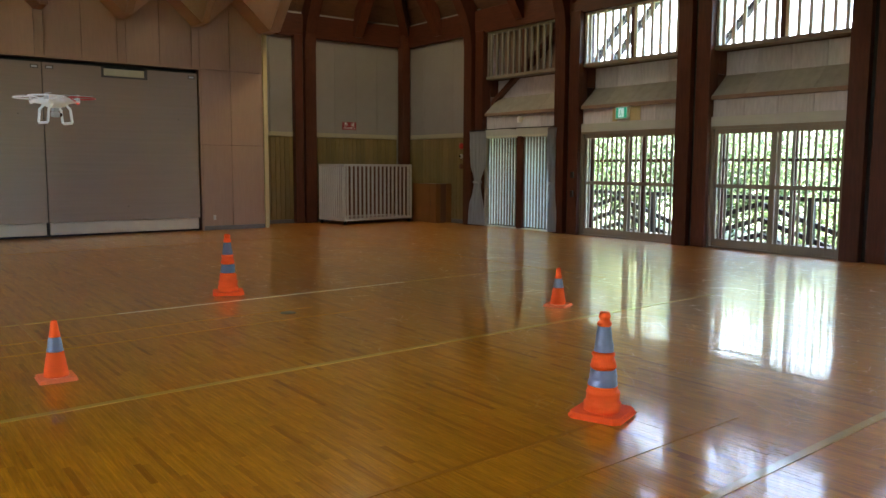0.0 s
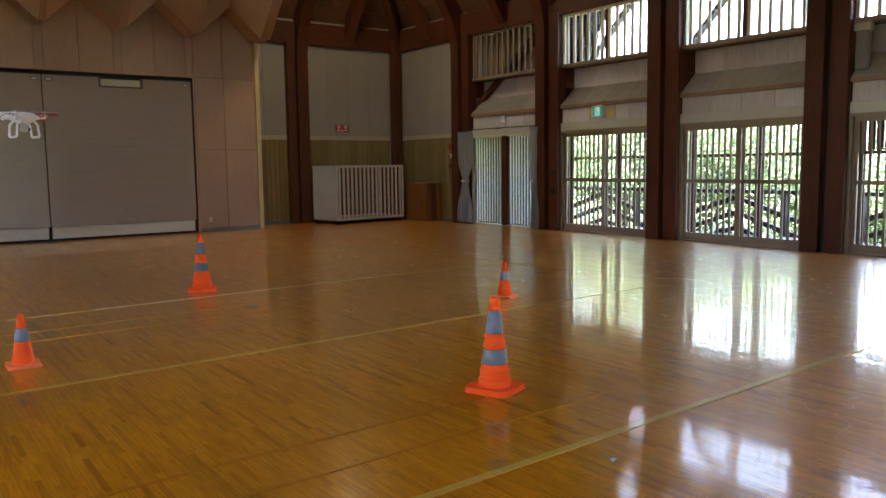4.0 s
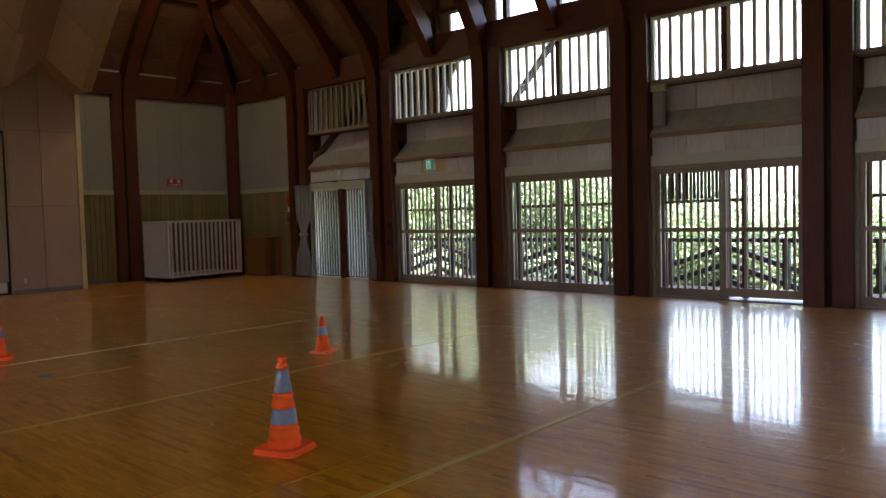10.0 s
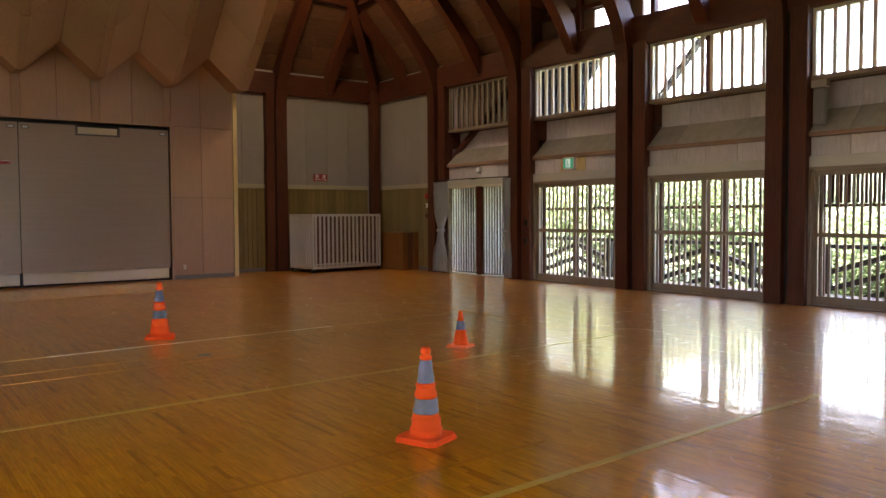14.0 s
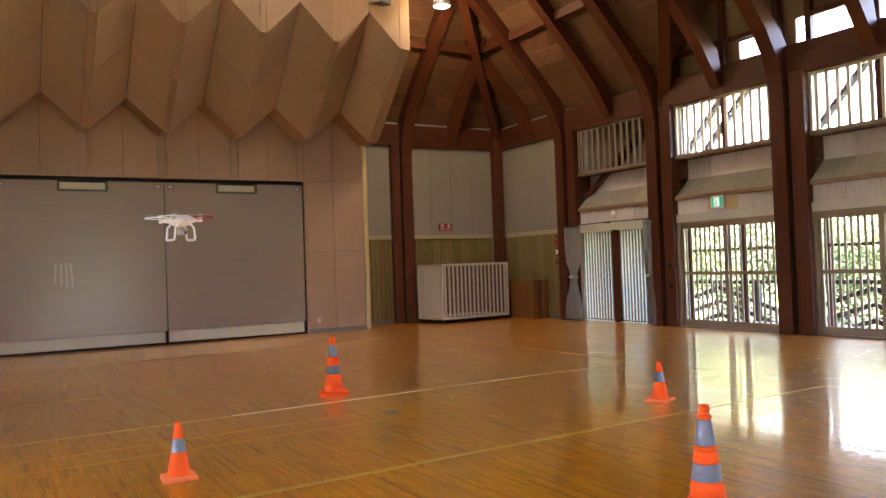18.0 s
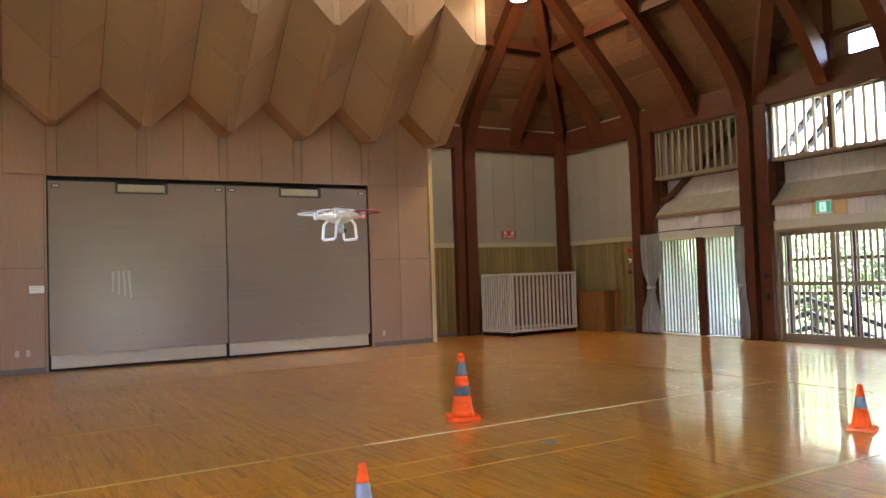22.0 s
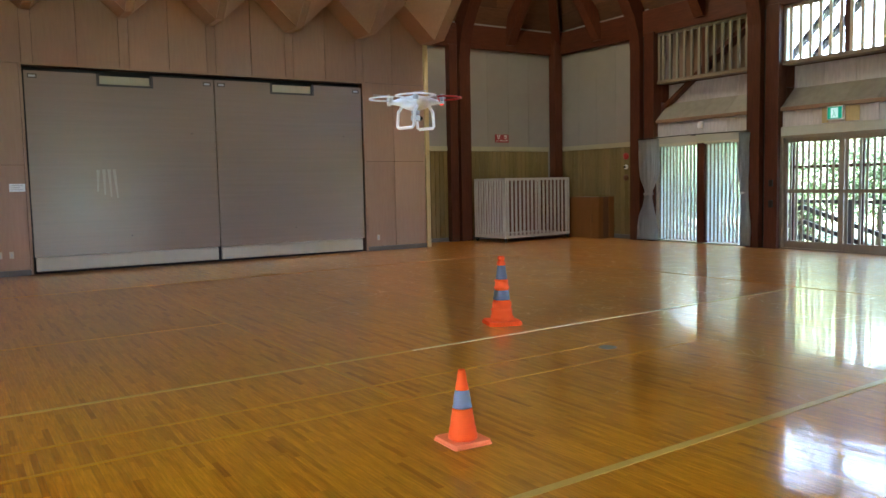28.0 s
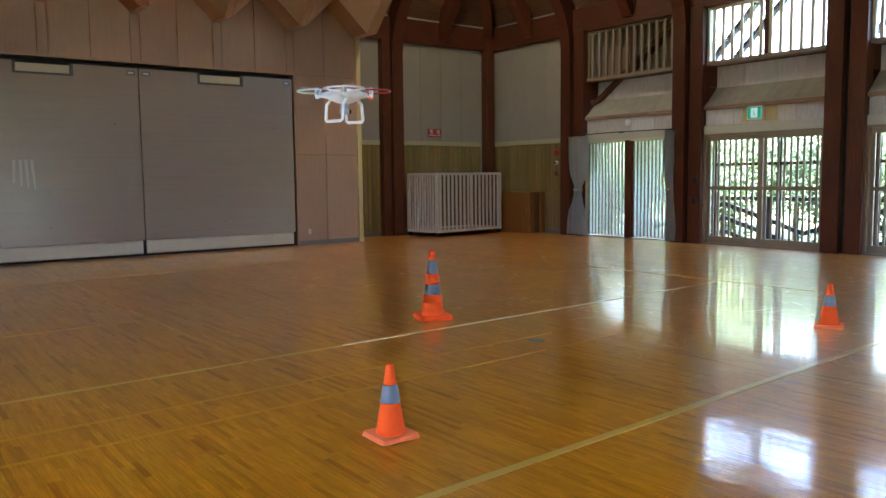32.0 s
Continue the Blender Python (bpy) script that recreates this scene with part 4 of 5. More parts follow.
for k in range(5):
    pk = -0.46 - 4.02 * k
    rail = tagged(new("veranda_railing"), "weathered brown wooden railing with slanting rails", "railing", "veranda railings")
    for yy in (pk + 1.2, pk - 1.2):
        part("post", box(9.33, 9.45, yy - 0.06, yy + 0.06, -0.06, 0.92), M_DECK, rail)
    part("top_rail", box(9.35, 9.45, pk - 2.0, pk + 2.0, 0.84, 0.92), M_DECK, rail)
    for dz in (0.0, -0.34, -0.68):
        part("slanting_rail", bar((9.48, pk + 2.0, 0.10 + dz), (9.48, pk, 0.74 + dz), 0.10, 0.10, (1, 0, 0)), M_DECK, rail)
        part("slanting_rail", bar((9.48, pk, 0.74 + dz), (9.48, pk - 2.0, 0.10 + dz), 0.10, 0.10, (1, 0, 0)), M_DECK, rail)

rnd = random.Random(5)


def tree(x, y, h, spread, leaves, m, seed):
    r = random.Random(seed)
    t = tagged(new("tree"), "leafy green tree behind the veranda", "tree", "trees outside the windows")
    t.location = (x, y, -0.62)
    pts = [(0, 0, 0), (0.1, 0.05, h * 0.3), (0.05, -0.1, h * 0.6), (0.15, 0, h * 0.9)]
    bm = bmesh.new()
    rings = []
    for i, p in enumerate(pts):
        rr = 0.16 * (1 - 0.24 * i) * h / 6
        rings.append([bm.verts.new((p[0] + rr * math.cos(a * math.pi / 4), p[1] + rr * math.sin(a * math.pi / 4), p[2])) for a in range(8)])
    for a, b_ in zip(rings, rings[1:]):
        for i in range(8):
            bm.faces.new((a[i], a[(i + 1) % 8], b_[(i + 1) % 8], b_[i]))
    part("trunk", bm, M_BARK, t)
    ends = []
    for i in range(7):
        a = r.uniform(0, 6.28)
        z = h * r.uniform(0.25, 0.8)
        e = Vector((math.cos(a) * spread * r.uniform(0.5, 0.9), math.sin(a) * spread * r.uniform(0.5, 0.9), z + h * r.uniform(0.05, 0.25)))
        part("limb", tube([(0.08, 0, z), e * 0.5 + Vector((0, 0, z * 0.5 + 0.1)), e], 0.03 * h / 6, 5), M_BARK, t)
        ends.append(e)
    verts, faces = [], []
    clumps = [e + Vector((r.gauss(0, 0.5), r.gauss(0, 0.5), r.gauss(0, 0.5))) for e in ends for _ in range(4)]
    clumps += [Vector((r.gauss(0, spread * 0.5), r.gauss(0, spread * 0.5), h * r.uniform(0.2, 1.0))) for _ in range(14)]
    for _ in range(leaves):
        c = r.choice(clumps)
        p = c + Vector((r.gauss(0, 0.38), r.gauss(0, 0.38), r.gauss(0, 0.32)))
        u = Vector((r.gauss(0, 1), r.gauss(0, 1), r.gauss(0, 0.6))).normalized()
        v = u.cross(Vector((r.gauss(0, 1), r.gauss(0, 1), r.gauss(0, 1)))).normalized()
        s = r.uniform(0.045, 0.095)
        n0 = len(verts)
        verts += [p - u * s, p + v * s * 0.45, p + u * s, p - v * s * 0.45]
        faces.append((n0, n0 + 1, n0 + 2, n0 + 3))
    me = bpy.data.meshes.new("crown")
    me.from_pydata([tuple(v) for v in verts], [], faces)
    me.materials.append(m)
    part("crown", me, None, t)


for i, (x, y, h) in enumerate(((12.0, 1.5, 3.2), (13.2, -2.0, 4.0), (12.6, -4.6, 3.8), (13.4, -6.6, 3.3), (15.5, 5, 3.6), (16, -0.5, 4.2), (16.5, -4.5, 4.2), (18.0, 3, 3.8), (17.5, -7.5, 2.2),
                               (12.4, -9.8, 1.5), (13.4, -12.2, 1.2), (13.0, -14.6, 1.2), (15.5, -10.8, 1.7), (16.0, -13.8, 1.5), (14.2, -17.0, 1.2), (19.5, 8, 4.0))):
    tree(x, y, h, 1.9 if h > 2.5 else 1.4, 11500 if h > 2.5 else 8500, M_LEAF if i % 2 else M_LEAF2, 10 + i)

# low wooded ridge in the distance
ridge = bmesh.new()
rows = []
for j in range(9):
    row = []
    for i in range(61):
        y = 140 - 6.5 * i
        top = 9 + 3.5 * math.sin(i * 0.31) + 2.0 * math.sin(i * 0.83 + 1) + rnd.uniform(-0.5, 0.5)
        row.append(ridge.verts.new((150 + j * 9 + rnd.uniform(-2, 2), y, -1.0 + top * (j / 8) ** 0.8 + (rnd.uniform(-0.6, 0.6) if j else 0))))
    rows.append(row)
for a, b_ in zip(rows, rows[1:]):
    for i in range(60):
        ridge.faces.new((a[i], a[i + 1], b_[i + 1], b_[i]))
structure("backdrop", ridge, M_RIDGE, "low wooded ridge far beyond the veranda", "hill")

# ---------------------------------------------------------------- floor lines
def line(name, x0, x1, y0, y1, m, label):
    structure(name, box(x0, x1, y0, y1, -0.003, 0.0043), m, label, "court line")


def lx(name, y, x0, x1, m, label, w=0.05, k_=0.042):
    """A line along x through (-2.5, y), a little out of square with the walls."""
    p = [(x0, y + k_ * (x0 + 2.5) - w / 2), (x1, y + k_ * (x1 + 2.5) - w / 2), (x1, y + k_ * (x1 + 2.5) + w / 2), (x0, y + k_ * (x0 + 2.5) + w / 2)]
    structure(name, prism(p, "z", -0.003, 0.004), m, label, "court line")


def ly(name, x, y0, y1, m, label, w=0.05):
    line(name, x - w / 2, x + w / 2, y0, y1, m, label)


lx("line_white", -9.62, -4.41, -0.75, M_LINEWHITE, "worn white tape over a court line", 0.034)
lx("line_cream_left", -9.62, -14, -4.415, M_LINEYEL, "cream court line on the floor", 0.042)
lx("line_cream_right", -9.62, -0.745, 1.72, M_LINEYEL, "cream court line on the floor", 0.042)
lx("line_cream_far", -12.71, -14, 1.72, M_LINEYEL, "cream court line on the floor", 0.055)
lx("line_cream_near", -15.96, -14, 0.5, M_LINEYEL, "cream court line on the floor", 0.055)
ly("line_side", 1.75, -10.8, -2.6, M_LINEDULL, "dull yellow side line on the floor", 0.04)
lx("line_end", -2.95, -14, 1.72, M_LINEDULL, "dull yellow court line on the floor", 0.042)
ly("line_cross", -5.30, -10.97, -2.98, M_LINEDULL, "dull yellow court line on the floor", 0.042)
lx("line_short", -7.08, -14, -5.33, M_LINEDULL, "dull yellow court line on the floor", 0.04)
lx("line_double", -10.48, -14, -2.6, M_LINEDULL, "dull yellow court line on the floor", 0.032)
lx("line_double_two", -10.95, -14, -2.2, M_LINEDULL, "dull yellow court line on the floor", 0.032)
lx("line_near_pair", -14.95, -14, -2.7, M_LINEFAINT, "dull yellow court line on the floor", 0.032)
lx("line_near_pair_two", -15.40, -14, -2.3, M_LINEFAINT, "dull yellow court line on the floor", 0.032)


# ---------------------------------------------------------------- cones
def cone(x, y, h, base, turn, bands, label, lip, band_m=M_BAND):
    c = empty("traffic_cone", label, "traffic cone", "traffic cones on the floor", at=(x, y, 0), turn=turn)
    b2 = base / 2
    k_ = b2 * (0.9 if lip else 0.78)
    oct_ = [(-b2, -k_), (-k_, -b2), (k_, -b2), (b2, -k_), (b2, k_), (k_, b2), (-k_, b2), (-b2, k_)]
    bm = prism(oct_, "z", 0.004, 0.034 * h / 0.7)
    bmesh.ops.bevel(bm, geom=[e for e in bm.edges if min(v.co.z for v in e.verts) > 0.01], offset=0.007, segments=2, affect='EDGES')
    part("base_plate", bm, M_BASEPINK if lip else M_ORANGE, c)
    t0 = 0.034 * h / 0.7
    part("base_top", prism([(u * 0.95, v * 0.95) for u, v in oct_], "z", t0, t0 + 0.01), M_BASEPINK if lip else M_ORANGE, c)
    r0, r1 = (0.345 if lip else 0.335) * base, 0.078 * base

    def rad(z):
        return r0 + (r1 - r0) * (z - t0) / (h - t0)
    zs = [t0 + 0.01] + [b_ * h for pair in bands for b_ in pair] + [h]
    for i, (z0, z1) in enumerate(zip(zs, zs[1:])):
        band = i % 2 == 1
        prof = []
        steps = 18 if h > 0.6 else 9
        loose = 0.0035 if (h > 0.6 and not band) else 0.0008
        for s in range(steps + 1):
            z = z0 + (z1 - z0) * s / steps
            wob = loose * (math.sin(z * 95 + i) + 0.8 * math.sin(z * 171 + 2.3 * i))
            prof.append((rad(z) + wob + (0.0 if band or s in (0, steps) else loose) + (0.0015 if band else 0.0), z))
        bm = lathe(prof, 36)
        for v in bm.verts:
            a = math.atan2(v.co.y, v.co.x)
            f_ = 1 + (0.018 if h > 0.6 else 0.004) * (math.sin(3 * a + v.co.z * 40) + 0.6 * math.sin(5 * a - v.co.z * 75 + i))
            v.co.x *= f_
            v.co.y *= f_
        part("reflective_band" if band else "cone_sleeve", bm, band_m if band else M_ORANGE, c, "grey-blue band" if band else "", smooth=True)
    part("tip_ring", lathe([(r1 * 1.12, h - 0.03), (r1 * 1.2, h - 0.022), (r1 * 1.12, h - 0.004), (r1 * 0.8, h)], 20), M_ORANGE, c, smooth=True)
    return c


tall = ((0.365, 0.505), (0.665, 0.865))
wrapped = ((0.305, 0.46), (0.628, 0.868))
short = ((0.49, 0.73),)
cone(-2.935, -14.885, 0.645, 0.335, 20, wrapped, "tall fabric-wrapped orange traffic cone with two grey bands", False)
cone(-3.00, -9.14, 0.715, 0.355, -20, tall, "tall orange traffic cone with two dark grey bands by white tape", False, M_BANDDARK)
cone(-0.40, -12.02, 0.425, 0.26, 25, short, "short orange traffic cone with one grey band", True)
cone(-5.44, -12.03, 0.425, 0.25, -2, short, "short orange traffic cone with one grey band", True)
# scraps left on the floor
structure("floor_socket", lathe([(0.08, -0.003), (0.08, 0.004), (0.07, 0.006)], 24, (-2.97, -10.66)), M_BASEBOARD, "grey round floor socket cover", "floor socket")

# ---------------------------------------------------------------- cage trolley and box in the corner
cage = empty("ball_cage", "pale painted slatted ball cage on casters", "storage cage", at=(3.70, -0.33, 0), turn=6)
CL, CD, CZ0, CZ1 = 2.30, 1.15, 0.10, 1.58
fm = bmesh.new()
for x0, x1, y0, y1 in ((0, 0.05, 0, 0.05), (CL - 0.05, CL, 0, 0.05), (0, 0.05, CD - 0.05, CD), (CL - 0.05, CL, CD - 0.05, CD)):
    add_box(fm, x0, x1, y0, y1, CZ0, CZ1)
for z0, z1 in ((CZ0, CZ0 + 0.06), (CZ1 - 0.06, CZ1)):
    for x0, x1, y0, y1 in ((0.05, CL - 0.05, 0, 0.05), (0.05, CL - 0.05, CD - 0.05, CD), (0, 0.05, 0.05, CD - 0.05), (CL - 0.05, CL, 0.05, CD - 0.05)):
        add_box(fm, x0, x1, y0, y1, z0, z1)
part("frame", fm, M_CAGE, cage)
# dark boards added at back and end so the slat gaps look dim
part("back_board", box(0.05, CL - 0.05, CD - 0.03, CD - 0.015, CZ0 + 0.06, CZ1 - 0.06), M_BOXDARK, cage, "dark board added at the back to darken the slat gaps")
part("end_board", box(CL - 0.03, CL - 0.015, 0.05, CD - 0.05, CZ0 + 0.06, CZ1 - 0.06), M_BOXDARK, cage, "dark board added at the end to darken the slat gaps")
part("floor_board", box(0.05, CL - 0.05, 0.05, CD - 0.05, CZ0, CZ0 + 0.03), M_BOXDARK, cage)
sx = mesh_of(box(-0.027, 0.027, 0, 0.025, CZ0 + 0.06, CZ1 - 0.06), "slat", M_CAGE)
sy = mesh_of(box(0, 0.025, -0.026, 0.026, CZ0 + 0.06, CZ1 - 0.06), "slat", M_CAGE)
for i in range(16):
    for yy in (0.012,):
        o = part("slat", sx, None, cage)
        o.location = (0.05 + (i + 0.5) * (CL - 0.1) / 16, yy, 0)
for i in range(11):
    for xx in (0.012,):
        o = part("slat", sy, None, cage)
        o.location = (xx, 0.05 + (i + 0.5) * (CD - 0.1) / 11, 0)
wh = mesh_of(lathe([(0.045, -0.018), (0.05, -0.01), (0.05, 0.01), (0.045, 0.018)], 14), "caster", M_BLACK)
for xx in (0.05, CL - 0.05):
    for yy in (0.05, CD - 0.05):
        o = part("caster", wh, None, cage)
        o.matrix_basis = pose(xx, yy, 0.05, 90, 0, 0)

chest = empty("wooden_chest", "brown veneer lectern box standing against the corner wall", "wooden box", at=(6.13, -1.0, 0))
part("side_panel", box(0, 0.03, 0, 0.262, 0, 1.06, 0.004), M_BOXWOOD, chest)
part("side_panel", box(0, 0.03, 0.268, 1.08, 0, 1.06, 0.004), M_BOXWOOD, chest)
part("latch", box(-0.008, 0.0, 0.20, 0.225, 0.42, 0.62, 0.003), M_BOXDARK, chest)
part("body", box(0.031, 0.53, 0.004, 1.08, 0, 1.055, 0.004), M_BOXDARK, chest)
part("front_panel", box(0.0, 0.16, -0.025, 0.0, 0, 1.06, 0.003), M_BOXWOOD, chest)
part("front_panel", box(0.36, 0.53, -0.025, 0.0, 0, 1.06, 0.003), M_BOXWOOD, chest)

# ---------------------------------------------------------------- wall fittings
sign = tagged(new("no_smoking_sign"), "dark red no smoking sign with white lettering", "sign")
part("plate", box(4.50, 4.94, YB - 0.03, YB - 0.012, 2.53, 2.74, 0.003), M_SIGNRED, sign)


def text_mesh(body, size, m, name, parent, mtx):
    cu = bpy.data.curves.new(name, 'FONT')
    cu.body = body
    cu.size = size
    cu.align_x = 'CENTER'
    cu.align_y = 'CENTER'
    cu.extrude = 0.001
    tmp = bpy.data.objects.new(name, cu)
    me = bpy.data.meshes.new_from_object(tmp)
    bpy.data.objects.remove(tmp)
    me.materials.clear()
    me.materials.append(m)
    o = part(name, me, None, parent)
    o.matrix_basis = mtx
    return o


text_mesh("NO SMOKING", 0.058, M_WHITE, "lettering", sign, pose(4.72, YB - 0.032, 2.575, 90, 0, 0))
for ch, dx in (("禁", -0.11), ("煙", 0.11)):
    text_mesh(ch, 0.115, M_WHITE, "character", sign, pose(4.72 + dx, YB - 0.032, 2.665, 90, 0, 0))

alarm = tagged(new("fire_alarm"), "red fire alarm bell, lamp and call button on the wall", "fire alarm")
for z, r, m, n in ((2.07, 0.085, M_RED, "bell"), (1.80, 0.06, M_WHITE, "indicator_ring"), (1.53, 0.075, M_BOXDARK, "call_button")):
    o = part(n, lathe([(r, 0.0), (r, 0.03), (r * 0.75, 0.05), (r * 0.3, 0.06)], 20), m, alarm, smooth=False)
    o.matrix_basis = pose(XW - 0.005, -1.46, z, 0, -90, 0)
o = part("indicator_lens", lathe([(0.03, 0.0), (0.03, 0.07), (0.01, 0.075)], 14), M_LENS, alarm)
o.matrix_basis = pose(XW - 0.005, -1.46, 1.80, 0, -90, 0)

ex = tagged(new("exit_sign"), "green lit emergency exit sign", "exit sign")
part("housing", box(6.57, 6.655, -7.12, -6.80, 2.54, 2.80, 0.006), M_WHITE, ex)
part("face", box(6.562, 6.57, -7.10, -6.82, 2.56, 2.78), M_EXIT, ex, "green glowing face")
part("door_pictogram", box(6.556, 6.562, -7.03, -6.89, 2.575, 2.765), M_EXITW, ex, "white doorway shape")
for y0, z0, y1, z1 in ((-6.93, 2.60, -6.96, 2.68), (-6.96, 2.67, -6.99, 2.60), (-6.95, 2.68, -6.95, 2.73)):
    part("pictogram_stroke", bar((6.553, y0, z0), (6.553, y1, z1), 0.004, 0.018, (1, 0, 0)), M_EXIT, ex)
part("side_plate", box(6.64, 6.654, -7.40, -7.13, 2.50, 2.79), M_POST, ex, "bare wood backing plate")
part("side_plate", box(6.64, 6.654, -6.79, -6.66, 2.50, 2.79), M_POST, ex, "bare wood backing plate")

det = tagged(new("emergency_lamp"), "small round white lamp above the curtain rail", "wall lamp")
part("body", lathe([(0.05, 2.60), (0.06, 2.63), (0.06, 2.70), (0.035, 2.74)], 16, (6.58, -3.8)), M_WHITE, det, smooth=True)
part("bracket", box(6.58, 6.655, -3.83, -3.77, 2.69, 2.75), M_WHITE, det)

note = tagged(new("paper_notice"), "small white paper notice taped to the plywood", "notice")
part("sheet", box(-6.87, -6.62, -0.006, -0.002, 1.49, 1.63), M_WHITE, note)
for i in range(3):
    part("text_bar", box(-6.85, -6.66 - 0.04 * (i % 2), -0.0075, -0.006, 1.595 - 0.035 * i, 1.602 - 0.035 * i), M_GREY, note)
for x, z in ((-7.08, 0.38), (-6.90, 0.38), (0.37, 0.30)):
    s = tagged(new("wall_socket"), "small white wall socket plate", "wall socket", "sockets on the plywood wall")
    part("plate", box(x - 0.035, x + 0.035, -0.01, -0.001, z - 0.06, z + 0.06, 0.004), M_SKIRT, s)
    part("slot", box(x - 0.012, x + 0.012, -0.012, -0.01, z - 0.03, z + 0.03), M_GREY, s)

spk = tagged(new("wall_speaker"), "black wall loudspeaker on a pale bracket", "loudspeaker")
m_ = pose(1.02, -2.72, 7.72, 8, 0, 18)
part("cabinet", box(-0.155, 0.20, -0.16, 0.16, -0.33, 0.33, 0.02, m_), M_SPEAKER, spk)
part("side_cheek", box(-0.19, -0.157, -0.15, 0.2, -0.33, 0.33, 0.01, m_), M_SKIRT, spk)


def hall_lamp(x, y, z, watts):
    la = empty("pendant_lamp", "caged high-bay pendant lamp, lit", "ceiling lamp", "hall lamps", at=(x, y, z))
    part("canister", lathe([(0.16, 0.16), (0.17, 0.18), (0.17, 0.62), (0.10, 0.70)], 24), M_GREY, la, smooth=True)
    part("reflector_ring", lathe([(0.20, -0.02), (0.215, 0.0), (0.19, 0.07), (0.18, 0.07)], 24), M_WHITE, la, smooth=True)
    part("bulb", lathe([(0.02, -0.035), (0.15, -0.03), (0.19, -0.012), (0.188, 0.0), (0.10, 0.02), (0.05, 0.09), (0.04, 0.16)], 24), M_LAMP, la, "glowing lamp glass", smooth=True)
    for i in range(8):
        a = i * math.pi / 4
        part("cage_bar", tube([(0.19 * math.cos(a), 0.19 * math.sin(a), 0.06), (0.165 * math.cos(a), 0.165 * math.sin(a), 0.17)], 0.006, 5), M_GREY, la)
    part("stem", tube([(0, 0, 0.70), (0, 0, 3.6)], 0.02, 6), M_GREY, la)
    li = new("lamp_light", bpy.data.lights.new("lamp_light", 'POINT'))
    li.data.energy = watts
    li.data.color = (1.0, 0.76, 0.30)
    li.data.shadow_soft_size = 0.12
    li.matrix_world = pose(x, y, z - 0.06)


hall_lamp(2.55, -2.75, 7.55, 8)
# second lamp is unseen, added for the warm glow on the upper panels
hall_lamp(-0.60, -4.6, 8.9, 4)

# curtains at both sides of the lattice door
def curtain(y0, y1, m, label, tie, waist, seed):
    c = tagged(new("curtain"), label, "curtain", "curtains at the lattice door")
    r = random.Random(seed)
    folds = [(k, r.uniform(0, 6.28), r.uniform(-0.5, 0.5), a) for k, a in ((5, 0.022), (9, 0.020), (14, 0.014), (23, 0.007))]
    bm = bmesh.new()
    n_, h_ = 150, 34
    rows = []
    mid_ = (y0 + y1) / 2
    for j in range(h_ + 1):
        z = 0.03 + (2.42 - 0.03) * j / h_
        near = math.exp(-((z - tie) / (0.30 if z > tie else 0.48)) ** 2)
        pinch = 1 - waist * near
        sway = 0.03 * math.sin(z * 2.1 + seed)
        row = []
        for i in range(n_ + 1):
            u = i / n_
            y = mid_ + sway + (y0 + (y1 - y0) * u - mid_) * pinch + 0.006 * math.sin(u * 40 + z * 9)
            x = 6.42 + sum(a * math.sin(6.28 * k * u + ph + sl_ * z * (1 + 3 * near)) for k, ph, sl_, a in folds) + 0.004 * math.sin(z * 21 + u * 17)
            row.append(bm.verts.new((x, y, z)))
        rows.append(row)
    for a, b_ in zip(rows, rows[1:]):
        for i in range(n_):
            bm.faces.new((a[i], a[i + 1], b_[i + 1], b_[i]))
    bmesh.ops.solidify(bm, geom=bm.faces[:], thickness=0.003)
    part("cloth", bm, m, c, smooth=True)
    rt = max(0.05, (y1 - y0) * (1 - waist) * 0.5)
    part("tie_band", lathe([(rt, tie - 0.03), (rt + 0.006, tie), (rt, tie + 0.03)], 20, (6.42, mid_ + 0.03 * math.sin(tie * 2.1 + seed))), m, c)


curtain(-2.74, -2.08, M_CURTAIN, "grey curtain gathered with a tie beside the lattice door", 1.13, 0.66, 1)
curtain(-5.21, -4.97, M_CURTAIN, "grey bunched curtain beside the timber column", 1.15, 0.35, 4)
rod = tagged(new("curtain_rod"), "thin dark curtain rod over the lattice door", "curtain rod")
part("rod", tube([(6.44, -2.05, 2.445), (6.44, -3.6, 2.462), (6.44, -5.18, 2.45)], 0.011, 8), M_BLACK, rod)
ring_mesh = mesh_of(tube([(0.02 * math.cos(a * math.pi / 5), 0, 0.02 * math.sin(a * math.pi / 5)) for a in range(10)], 0.003, 5, True), "curtain_ring", M_BLACK)
for i in range(13):
    o = part("curtain_ring", ring_mesh, None, rod)
    o.location = (6.44, -2.12 - 0.055 * i if i < 8 else -5.17 + 0.045 * (i - 8), 2.442)
for yy in (-2.25, -3.65, -5.0):
    part("rod_bracket", box(6.44, 6.60, yy - 0.01, yy + 0.01, 2.44, 2.46), M_BLACK, rod)

sw_ = tagged(new("switch_box"), "black switch boxes on the timber column", "switch")
part("upper_switch", box(6.44, 6.50, -5.72, -5.64, 1.28, 1.42, 0.01), M_BLACK, sw_)
part("lower_switch", box(6.44, 6.50, -5.72, -5.64, 0.85, 1.0, 0.01), M_BLACK, sw_)

shade = tagged(new("rolled_shade"), "grey fabric shade hanging beside the column", "shade")
part("cloth", box(6.63, 6.72, -12.67, -12.44, 2.98, 3.60, 0.03), M_SHADE, shade)
part("head_rail", box(6.62, 6.73, -12.69, -12.42, 3.60, 3.72, 0.008), M_SLOPE, shade)


# ---------------------------------------------------------------- drone
drone = empty("quadcopter_drone", "white quadcopter drone hovering with red and white propeller guards", "drone", at=(-5.20, -11.18, 2.01), turn=105)


